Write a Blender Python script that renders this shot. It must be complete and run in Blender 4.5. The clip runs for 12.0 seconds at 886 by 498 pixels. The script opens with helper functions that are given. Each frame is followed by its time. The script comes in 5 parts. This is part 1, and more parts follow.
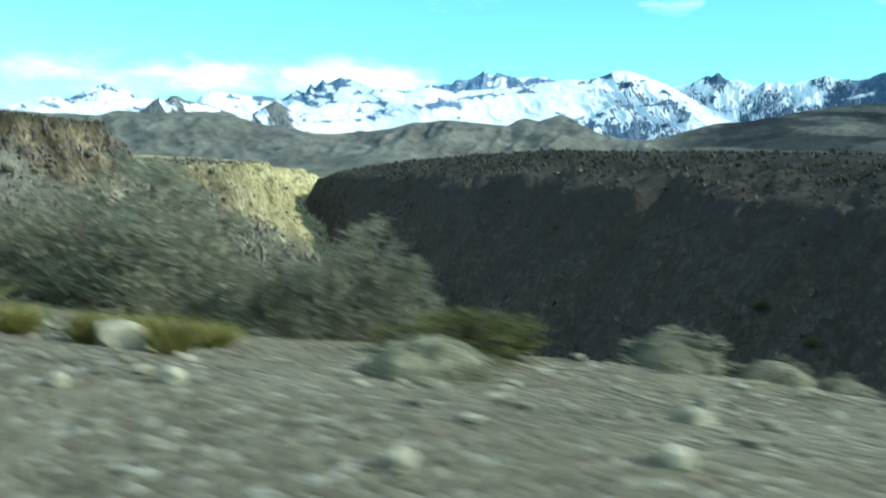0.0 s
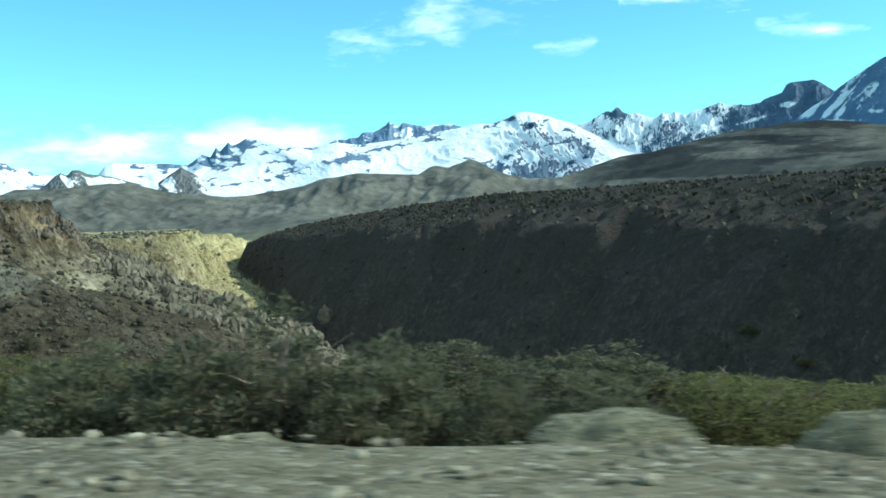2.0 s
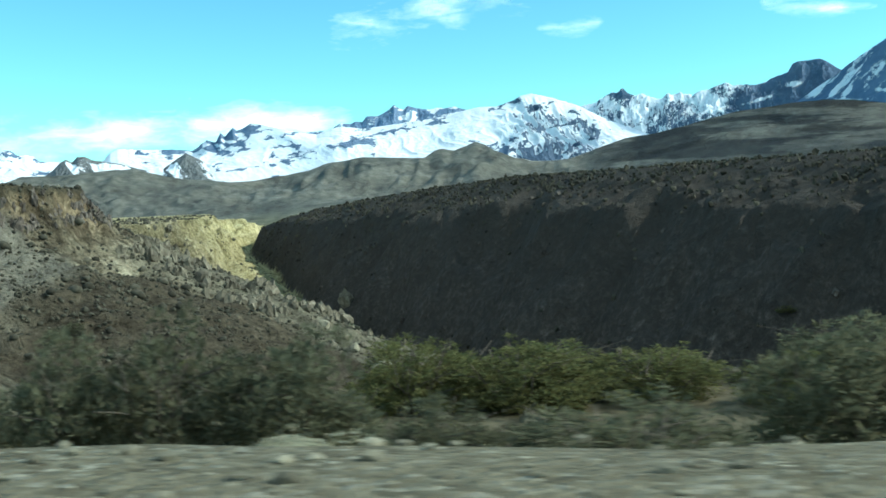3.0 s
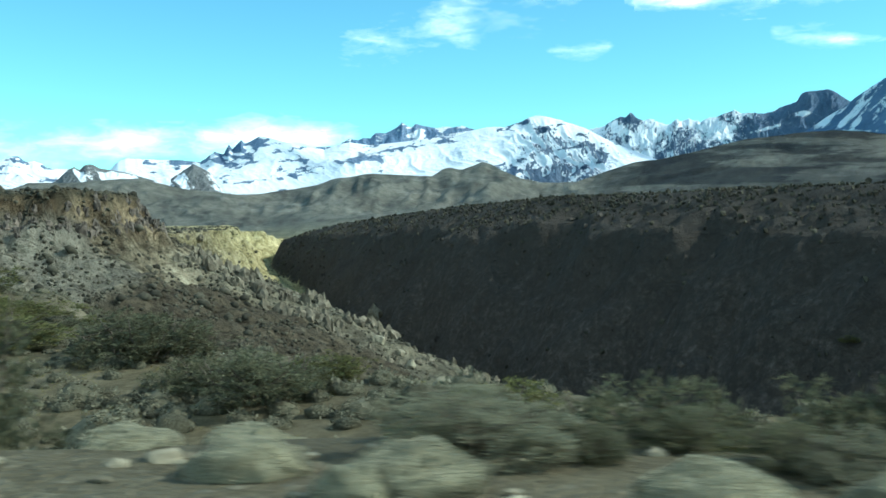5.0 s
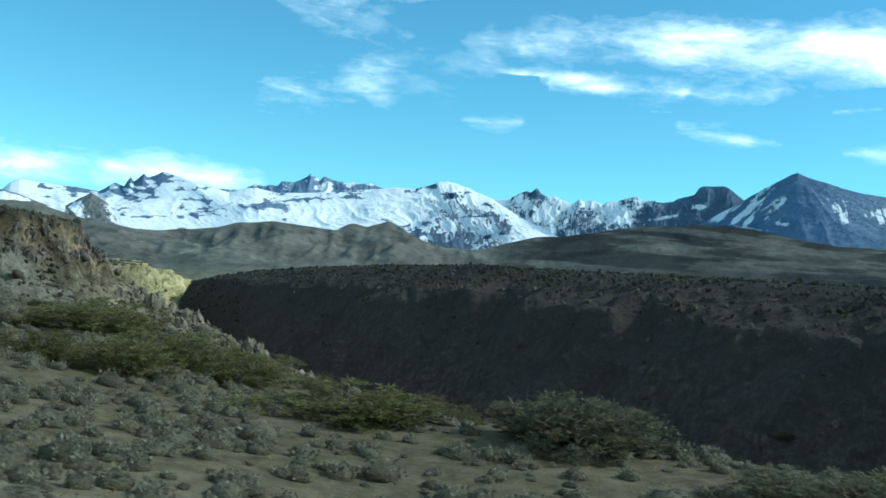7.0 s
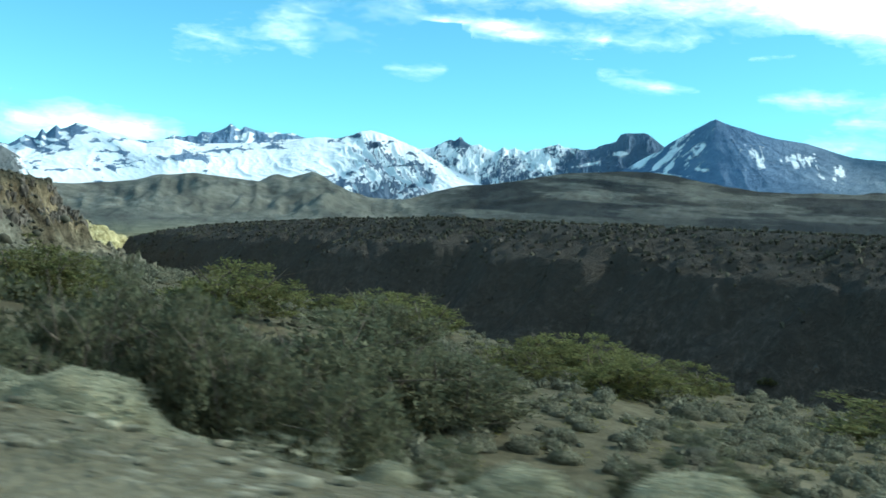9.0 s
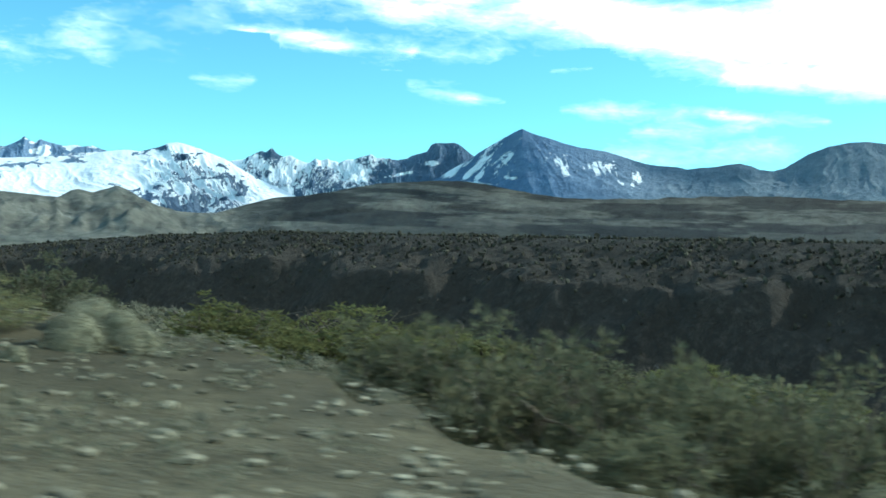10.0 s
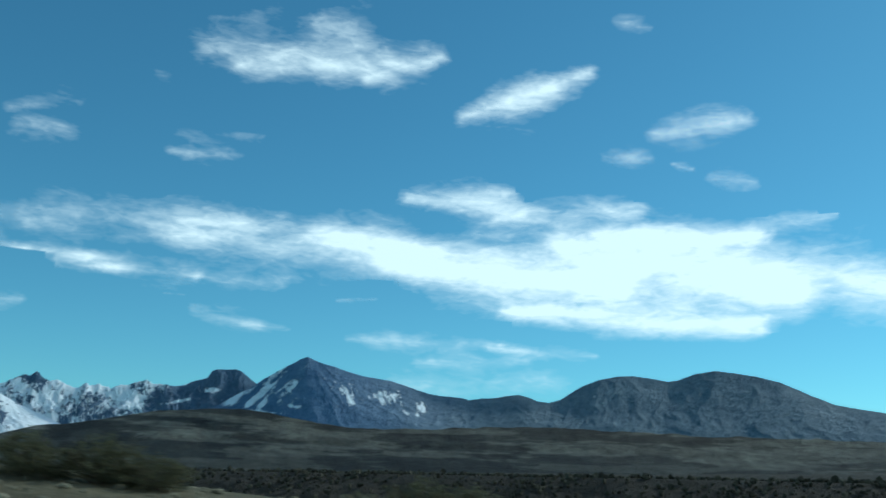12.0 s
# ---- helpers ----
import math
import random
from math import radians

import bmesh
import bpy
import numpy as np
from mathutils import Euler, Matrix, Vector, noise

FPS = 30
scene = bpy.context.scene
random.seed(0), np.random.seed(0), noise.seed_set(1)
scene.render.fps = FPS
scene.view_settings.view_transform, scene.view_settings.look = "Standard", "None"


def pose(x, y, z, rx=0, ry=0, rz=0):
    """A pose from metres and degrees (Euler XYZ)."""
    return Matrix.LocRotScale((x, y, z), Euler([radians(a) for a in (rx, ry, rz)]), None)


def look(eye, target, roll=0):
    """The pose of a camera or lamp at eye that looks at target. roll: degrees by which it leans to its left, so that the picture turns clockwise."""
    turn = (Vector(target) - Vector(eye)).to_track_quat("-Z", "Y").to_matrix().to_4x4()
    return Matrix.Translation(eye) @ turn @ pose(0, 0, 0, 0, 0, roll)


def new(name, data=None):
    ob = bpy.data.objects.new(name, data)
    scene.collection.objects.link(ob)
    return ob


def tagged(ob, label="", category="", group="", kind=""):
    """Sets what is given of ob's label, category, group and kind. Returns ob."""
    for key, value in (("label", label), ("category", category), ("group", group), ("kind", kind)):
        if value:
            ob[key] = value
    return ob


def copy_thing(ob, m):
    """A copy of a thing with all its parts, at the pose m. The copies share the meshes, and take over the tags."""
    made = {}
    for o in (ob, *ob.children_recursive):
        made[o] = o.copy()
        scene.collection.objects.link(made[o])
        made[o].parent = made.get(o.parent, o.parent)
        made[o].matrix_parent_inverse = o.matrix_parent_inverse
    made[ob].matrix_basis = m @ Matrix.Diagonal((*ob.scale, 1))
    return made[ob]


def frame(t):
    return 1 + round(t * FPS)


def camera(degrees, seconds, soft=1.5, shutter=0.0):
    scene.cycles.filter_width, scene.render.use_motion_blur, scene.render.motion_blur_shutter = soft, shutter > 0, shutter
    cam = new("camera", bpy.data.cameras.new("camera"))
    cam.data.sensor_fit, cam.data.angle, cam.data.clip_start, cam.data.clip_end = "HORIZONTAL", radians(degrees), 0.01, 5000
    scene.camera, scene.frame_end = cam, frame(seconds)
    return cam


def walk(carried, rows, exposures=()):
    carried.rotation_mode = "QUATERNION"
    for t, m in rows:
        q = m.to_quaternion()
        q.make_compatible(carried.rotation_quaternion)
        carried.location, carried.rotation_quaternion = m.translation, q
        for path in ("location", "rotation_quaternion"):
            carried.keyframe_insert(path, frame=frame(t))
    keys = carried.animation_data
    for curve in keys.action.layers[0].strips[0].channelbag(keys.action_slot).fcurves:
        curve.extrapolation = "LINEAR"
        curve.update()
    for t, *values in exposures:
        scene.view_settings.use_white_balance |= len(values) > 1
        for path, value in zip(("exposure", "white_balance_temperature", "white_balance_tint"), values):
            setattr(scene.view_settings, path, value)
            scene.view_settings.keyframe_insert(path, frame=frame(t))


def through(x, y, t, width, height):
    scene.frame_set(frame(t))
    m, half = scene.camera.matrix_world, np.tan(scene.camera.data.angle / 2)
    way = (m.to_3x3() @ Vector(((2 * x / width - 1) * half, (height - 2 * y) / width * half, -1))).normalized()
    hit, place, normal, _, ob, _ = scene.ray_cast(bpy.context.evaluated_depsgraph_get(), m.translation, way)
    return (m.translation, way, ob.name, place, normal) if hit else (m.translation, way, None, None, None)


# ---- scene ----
# ---------------------------------------------------------------- camera
cam = camera(48.24, 12.0, soft=1.6, shutter=0.2)
PATH = [
    (0, (-0.000, -0.457, 1.450), (-31.101, 94.164, -7.477), 2.70),
    (0.3, (-3.913, -0.045, 1.495), (-36.891, 94.343, -0.334), 0.41),
    (0.5, (-6.461, 0.186, 1.519), (-38.538, 94.897, 0.596), -0.17),
    (0.8, (-10.199, 0.472, 1.547), (-40.198, 95.821, -1.403), -2.02),
    (1, (-12.638, 0.625, 1.561), (-39.917, 96.760, -2.154), -1.34),
    (1.5, (-18.563, 0.887, 1.582), (-42.578, 97.793, -4.117), -1.56),
    (2, (-24.270, 1.002, 1.584), (-47.064, 98.293, -2.278), -1.94),
    (2.5, (-29.792, 0.998, 1.572), (-52.662, 98.257, -2.634), -2.22),
    (3, (-35.163, 0.903, 1.549), (-58.346, 98.022, -3.971), -2.48),
    (3.2, (-37.276, 0.846, 1.538), (-60.634, 97.927, -3.900), -2.46),
    (4.8, (-53.760, 0.242, 1.437), (-78.128, 97.155, -2.310), -1.49),
    (5, (-55.800, 0.176, 1.427), (-78.934, 97.395, -2.197), -0.73),
    (5.5, (-60.915, 0.049, 1.407), (-83.392, 97.455, -1.189), 0.91),
    (5.8, (-64.005, 0.008, 1.401), (-86.826, 97.367, 0.718), 2.01),
    (6, (-66.078, 0.000, 1.400), (-89.039, 97.328, 1.787), 2.84),
    (6.5, (-71.324, 0.058, 1.409), (-92.766, 97.710, 3.496), 4.42),
    (7, (-76.685, 0.251, 1.437), (-89.607, 99.373, 4.227), 4.90),
    (7.2, (-78.870, 0.372, 1.454), (-90.225, 99.675, 4.618), 4.89),
    (8.8, (-97.460, 2.500, 1.759), (-103.969, 102.266, -0.296), 3.72),
    (9, (-99.955, 2.937, 1.822), (-104.465, 102.820, 0.083), 3.98),
    (9.2, (-102.495, 3.419, 1.890), (-102.929, 103.415, 1.059), 3.97),
    (9.5, (-106.395, 4.228, 2.005), (-99.151, 103.966, 2.018), 3.49),
    (9.8, (-110.408, 5.148, 2.135), (-97.989, 104.373, 2.071), 2.65),
    (10, (-113.151, 5.824, 2.230), (-98.906, 104.804, 2.570), 2.36),
    (10.2, (-115.949, 6.554, 2.333), (-100.152, 105.298, 2.685), 1.71),
    (10.5, (-120.256, 7.753, 2.502), (-110.368, 106.816, 11.920), 3.07),
    (10.8, (-124.700, 9.081, 2.689), (-117.388, 106.653, 23.335), 2.99),
    (11, (-127.743, 10.042, 2.824), (-119.573, 107.817, 22.147), 3.26),
    (11.2, (-130.853, 11.065, 2.967), (-120.200, 108.787, 21.324), 3.12),
    (11.5, (-135.647, 12.721, 3.199), (-113.946, 108.004, 24.415), 2.52),
    (11.8, (-140.603, 14.527, 3.452), (-111.664, 107.347, 26.839), 2.59),
    (12, (-144.000, 15.817, 3.632), (-109.952, 106.760, 27.509), 2.05),
]
EXPOSURES = ((0.0, 0.45, 5800, -4), (0.5, 0.33, 5700, -4), (1.0, 0.16, 5600, -4), (1.5, 0.25, 5850, -4), (3.0, 0.23, 6000, -4), (5.5, 0.18, 5900, -4), (6.5, -0.15, 5600, -4), (7.2, -0.18, 5600, -4), (9.0, 0.18, 5850, -5), (10.0, 0.23, 5850, -5), (10.5, 0.20, 5800, -5), (11.0, -0.02, 5750, -5), (11.5, -0.62, 5600, -4), (12.0, -0.88, 5550, -4))
walk(cam, [(t, look(eye, target, roll)) for t, eye, target, roll in PATH], EXPOSURES)


# ---------------------------------------------------------------- light
SUN_AZ, SUN_EL = radians(82), radians(34)      # azimuth from +y towards +x
sun_way = Vector((math.sin(SUN_AZ) * math.cos(SUN_EL), math.cos(SUN_AZ) * math.cos(SUN_EL), math.sin(SUN_EL)))
sun_data = bpy.data.lights.new("sun", "SUN")
sun_data.energy, sun_data.angle, sun_data.color = 4.3, radians(0.6), (1.0, 0.95, 0.86)
sun_ob = new("sun", sun_data)
sun_ob.matrix_world = look(sun_way * 100, (0, 0, 0))

world = bpy.data.worlds.new("sky")
scene.world = world
world.use_nodes = True
wn = world.node_tree.nodes
sky = wn.new("ShaderNodeTexSky")
sky.sky_type = "NISHITA"
sky.sun_disc = False
sky.sun_elevation, sky.sun_rotation = SUN_EL, SUN_AZ
sky.altitude, sky.air_density, sky.dust_density, sky.ozone_density = 1500, 1.0, 0.8, 1.0
wn["Background"].inputs["Strength"].default_value = 0.15
tint = wn.new("ShaderNodeMix")
tint.data_type, tint.blend_type = "RGBA", "MULTIPLY"
tint.inputs[0].default_value, tint.inputs[7].default_value = 1.0, (0.64, 1.17, 1.18, 1)
world.node_tree.links.new(sky.outputs["Color"], tint.inputs[6])
world.node_tree.links.new(tint.outputs[2], wn["Background"].inputs["Color"])


# ---------------------------------------------------------------- noise and terrain in numpy
def hash01(ix, iy, seed):
    h = (ix.astype(np.int64) * 374761393 + iy.astype(np.int64) * 668265263 + seed * 974634777) & 0xFFFFFFFF
    h = ((h ^ (h >> 13)) * 1274126177) & 0xFFFFFFFF
    h = ((h ^ (h >> 16)) * 2246822519) & 0xFFFFFFFF
    return ((h ^ (h >> 15)) & 0xFFFFFF) / float(0xFFFFFF)


def vnoise(x, y, seed=0):
    """Smooth value noise, 0 to 1."""
    ix, iy = np.floor(x), np.floor(y)
    fx, fy = x - ix, y - iy
    fx, fy = fx * fx * fx * (fx * (fx * 6 - 15) + 10), fy * fy * fy * (fy * (fy * 6 - 15) + 10)
    a, b = hash01(ix, iy, seed), hash01(ix + 1, iy, seed)
    c, d = hash01(ix, iy + 1, seed), hash01(ix + 1, iy + 1, seed)
    return (a + (b - a) * fx) * (1 - fy) + (c + (d - c) * fx) * fy


def fbm(x, y, octaves=5, seed=0, gain=0.5, ridged=False, power=2):
    """Fractal noise about 0, from -1 to 1; ridged: crests, 0 to 1, sharper with a low power."""
    out, amp, total = 0.0, 1.0, 0.0
    for o in range(octaves):
        ca, sa = math.cos(o * 1.3), math.sin(o * 1.3)
        v = vnoise((x * ca - y * sa) * 2 ** o + 17.3 * o, (x * sa + y * ca) * 2 ** o - 9.1 * o, seed + o) * 2 - 1
        out = out + amp * ((1 - np.abs(v)) ** power if ridged else v)
        total += amp
        amp *= gain
    return out / total


def smooth(a, b, v):
    k = np.clip((v - a) / (b - a), 0, 1)
    return k * k * (3 - 2 * k)


def inside(x, y, line, closing=()):
    """Distance from an open line of points, positive inside the area that the line and the closing corners bound."""
    best = np.full(np.shape(x), 1e9)
    for (ax, ay), (bx, by) in zip(line[:-1], line[1:]):
        ex, ey = bx - ax, by - ay
        k = np.clip(((x - ax) * ex + (y - ay) * ey) / (ex * ex + ey * ey), 0, 1)
        best = np.minimum(best, np.hypot(x - ax - k * ex, y - ay - k * ey))
    ring = (*line, *closing)
    odd = np.zeros(np.shape(x), bool)
    for (ax, ay), (bx, by) in zip(ring, ring[1:] + ring[:1]):
        if ay != by:
            odd ^= ((ay > y) != (by > y)) & (x < (bx - ax) * (y - ay) / (by - ay) + ax)
    return np.where(odd, best, -best)


ROAD_X = (-400, -144, -120, -100, -66, -30, 0, 300)
ROAD_Y = (150, 15.8, 7.75, 2.9, 0.0, 1.0, -0.4, -20)
ROAD_Z = (18, 2.2, 1.1, 0.42, 0.0, 0.17, 0.05, 0.0)
NEAR_RIM = ((700, 60), (120, 15), (10, 9.5), (-2, 11), (-8, 27), (-14, 32), (-30, 32), (-45, 28), (-55, 24.5), (-61, 27.5), (-67, 33), (-73, 37), (-77, 39), (-82, 43), (-89, 51), (-96, 59), (-103, 67), (-113, 69), (-128, 70), (-200, 84), (-330, 160), (-1200, 380))
FAR_RIM = ((1750, -545), (279, 196), (86, 370), (-16, 475), (-129, 590), (-212, 675), (-336, 801), (-428, 896), (-473, 1090), (-506, 1362), (-865, 1800))
MESA = ((-900, 222), (-300, 228), (-243, 236), (-229, 252), (-234, 285), (-240, 308), (-300, 372), (-440, 540), (-800, 760))
BENCH = ((-900, 560), (-330, 505), (-334, 530), (-366, 640), (-462, 860))
TIP = ((-1500, 850), (-482, 900), (-490, 1152), (-1100, 1500))


def road_y(x):
    return np.interp(x, ROAD_X, ROAD_Y)


def height(x, y):
    """The ground, and four weights: terrace soil, dark canyon rock, grey and red bluff, yellow cliff."""
    x, y = np.asarray(x, float), np.asarray(y, float)
    zr = np.interp(x, ROAD_X, ROAD_Z)
    d = y - road_y(x)
    edge = np.interp(x, (-150, -124, -116, -113.5, -112, -110.5, -107, -103, -90, -82, -66, -58, -40, -30, -16, -11, 0, 60), (20, 16, 14.5, 13, 9.5, 6.5, 4.2, 5.2, 4.6, 2.8, 2.8, 5.8, 5.7, 6.3, 6.8, 7.4, 7.4, 7))
    edge = edge + 0.8 * fbm(x / 7, y / 50, 2, 3)
    past = np.maximum(d - edge, 0)
    shoulder = 0.05 * np.exp(-((d - edge + 0.6) / 1.2) ** 2) - 0.08 * np.clip(np.abs(d) - 4.5, 0, 3) * np.interp(x, (-120, -108), (-0.2, 1.0))
    bank = np.interp(x, (-150, -144, -140.5, -137, -134, -128, -116), (0.095, 0.092, 0.060, 0.030, 0.024, 0.016, 0.006)) * np.clip(d - 6, 0, 14) * smooth(-112, -124, x) + 0.8 * np.exp(-(((x + 142) / 9) ** 2 + ((y - 28.5) / 6) ** 2))
    shoulder = shoulder + 0.16 * np.exp(-((d - 4.4) / 1.1) ** 2) * smooth(-20, -8, x)
    terrace = zr + shoulder + bank - 3.4 * (1 - np.exp(-past / 8.0)) - 0.035 * past
    terrace = terrace + 0.5 * fbm(x / 14, y / 14, 3, 5) * smooth(0, 14, past) + 0.06 * fbm(x / 1.3, y / 1.3, 3, 8) * smooth(1.8, 4, np.abs(d))
    terrace = terrace + np.interp(x, (-150, -115, -100, -90, -80, -60, -45, -30), (1.2, 1.4, 0.9, 0.15, 0.45, 0.9, 0.5, 0)) * smooth(16, 33, d) - 0.7 * np.exp(-((d - 21) / 6) ** 2) * smooth(-86, -80, x) * smooth(-58, -64, x)
    back = np.maximum(-d - 6, 0)
    terrace = terrace + 0.12 * back * (1 + 0.4 * fbm(x / 60, y / 60, 3, 9)) * smooth(0, 40, back)
    big, mid = fbm(x / 90, y / 90, 4, 21), fbm(x / 22, y / 22, 5, 22)
    crag = fbm(x / 16, y / 16, 5, 23, ridged=True)
    # near side of the canyon
    sn = -inside(x, y, NEAR_RIM, ((-9000, 1500), (-9000, -9000), (9000, -9000), (9000, 60)))
    sn = sn + 1.6 * fbm(x / 14, y / 14, 3, 31)
    near = np.minimum(terrace, np.where(y > 60, 4, 99)) - np.where(sn > 0, 0.5 * sn + 0.0035 * np.minimum(sn, 120) ** 2 + 3 * smooth(0, 4, sn) * crag, 0)
    # bluff with a flat top, a lower bench behind it, and slopes of scree
    out = np.maximum(-inside(x, y, MESA, ((-1500, 1200),)) + 7 * fbm(x / 26, y / 26, 4, 41) + 6 * (crag - 0.4) + 3.5 * fbm(x / 6, y / 6, 3, 44), 0)
    gully = fbm(x / 30, y / 30, 4, 42, ridged=True)
    bluff = 9.2 + 1.3 * mid - (2.6 + 5.4 * smooth(-268, -244, x + 5 * mid)) * smooth(0, 5, out) - 4 * smooth(-268, -244, x) * smooth(8, 13, out) - 0.46 * out + (4.5 * gully + 2.5 * crag - 3.5) * smooth(4, 40, out) + 0.9 * fbm(x / 5, y / 5, 3, 45) * smooth(0, 6, out) + (4.5 * fbm(x / 9, y / 9, 4, 47, ridged=True, power=1) - 2.6) * smooth(0, 3, out) * smooth(34, 10, out)
    ob = np.maximum(-inside(x, y, BENCH, ((-1500, 1100),)) + 8 * fbm(x / 30, y / 30, 4, 43) + 10 * (crag - 0.4) + 5 * fbm(x / 10, y / 10, 3, 46), 0)
    bench = -8 + 1.2 * mid - 10 * smooth(0, 7, ob) - 11 * smooth(11, 22, ob) - 0.55 * ob + (7 * gully + 7 * crag - 8) * smooth(2, 30, ob)
    bluff = np.maximum(bluff, bench)
    ot = np.maximum(-inside(x, y, TIP, ((-1500, 1500),)) + 14 * fbm(x / 45, y / 45, 4, 51) + 14 * (crag - 0.4) + 7 * fbm(x / 14, y / 14, 3, 52), 0)
    yellow = -14 - 30 * smooth(930, 1170, y) + 2 * mid - 12 * smooth(0, 12, ot) - 18 * smooth(16, 40, ot) - 0.5 * ot + (11 * crag + 5 * fbm(x / 12, y / 12, 3, 53) - 2) * smooth(2, 20, ot)
    # far side
    sf = -inside(x, y, FAR_RIM, ((-900, 9000), (9000, 9000), (9000, -500)))
    sf = sf + 12 * big + 4 * mid
    zf = np.interp(x, (-1000, -430, -336, -212, -129, 86, 650, 3200), (-32, -22, -7, 5, 9.5, 12, 17, 65))
    inland = np.maximum(-sf, 0)
    plateau = zf + 1.6 * mid * smooth(-10, 80, inland) - 4 * smooth(0, 120, inland) * np.interp(x, (-300, 200), (1, 0)) + 0.03 * np.maximum(inland - 350, 0)
    drop = np.maximum(sf, 0)
    brink = (46 + 22 * fbm(x / 40, y / 40, 3, 24)) * np.interp(x, (-400, -250), (0.1, 1.0))
    wall = 0.36 * np.minimum(drop, brink) + 1.4 * np.maximum(drop - brink, 0) + (3.2 * crag - 1) * smooth(4, 30, drop) * 1.5 + 1.4 * mid * smooth(0, 20, drop)
    far = plateau - wall
    floor = -112 + 3 * mid
    z = np.maximum(np.maximum(near, far), np.maximum(bluff, yellow))
    which = np.argmax(np.stack([near, far, bluff, yellow]), 0)
    which = np.where(z < floor, 1, which)
    z = np.maximum(z, floor)
    return z, which, sn, sf, d


# ---------------------------------------------------------------- materials
def material(name, roughness=0.9, specular=0.2):
    """A new node material; returns it with its nodes, a link function and its shader."""
    m = bpy.data.materials.new(name)
    m.use_nodes = True
    nt = m.node_tree
    b = nt.nodes["Principled BSDF"]
    b.inputs["Roughness"].default_value = roughness
    b.inputs["Specular IOR Level"].default_value = specular
    return m, nt.nodes, nt.links.new, b


def n_noise(nodes, link, vector, scale, detail=4, rough=0.6, distortion=0.0):
    n = nodes.new("ShaderNodeTexNoise")
    n.inputs["Scale"].default_value, n.inputs["Detail"].default_value = scale, detail
    n.inputs["Roughness"].default_value, n.inputs["Distortion"].default_value = rough, distortion
    if vector is not None:
        link(vector, n.inputs["Vector"])
    return n.outputs["Fac"]


def n_ramp(nodes, link, fac, *stops):
    r = nodes.new("ShaderNodeValToRGB")
    e = r.color_ramp.elements
    while len(e) < len(stops):
        e.new(0.5)
    for k, (at, col) in enumerate(stops):
        e[k].position, e[k].color = at, (*col, 1) if len(col) == 3 else col
    link(fac, r.inputs["Fac"])
    return r.outputs["Color"]


def n_mix(nodes, link, fac, a, b, blend="MIX"):
    m = nodes.new("ShaderNodeMix")
    m.data_type, m.blend_type = "RGBA", blend
    for sock, v in ((m.inputs[0], fac), (m.inputs[6], a), (m.inputs[7], b)):
        if isinstance(v, (int, float)):
            sock.default_value = v
        elif isinstance(v, tuple):
            sock.default_value = (*v, 1)
        else:
            link(v, sock)
    return m.outputs[2]


def n_math(nodes, link, op, a, b=0.0):
    m = nodes.new("ShaderNodeMath")
    m.operation = op
    for sock, v in zip(m.inputs, (a, b)):
        if isinstance(v, (int, float)):
            sock.default_value = v
        else:
            link(v, sock)
    return m.outputs[0]


def n_bump(nodes, link, b, heightfield, strength, distance):
    n = nodes.new("ShaderNodeBump")
    n.inputs["Strength"].default_value, n.inputs["Distance"].default_value = strength, distance
    link(heightfield, n.inputs["Height"])
    link(n.outputs["Normal"], b.inputs["Normal"])


def n_attr(nodes, name):
    a = nodes.new("ShaderNodeAttribute")
    a.attribute_name = name
    return a


def n_coord(nodes):
    return nodes.new("ShaderNodeNewGeometry").outputs["Position"]


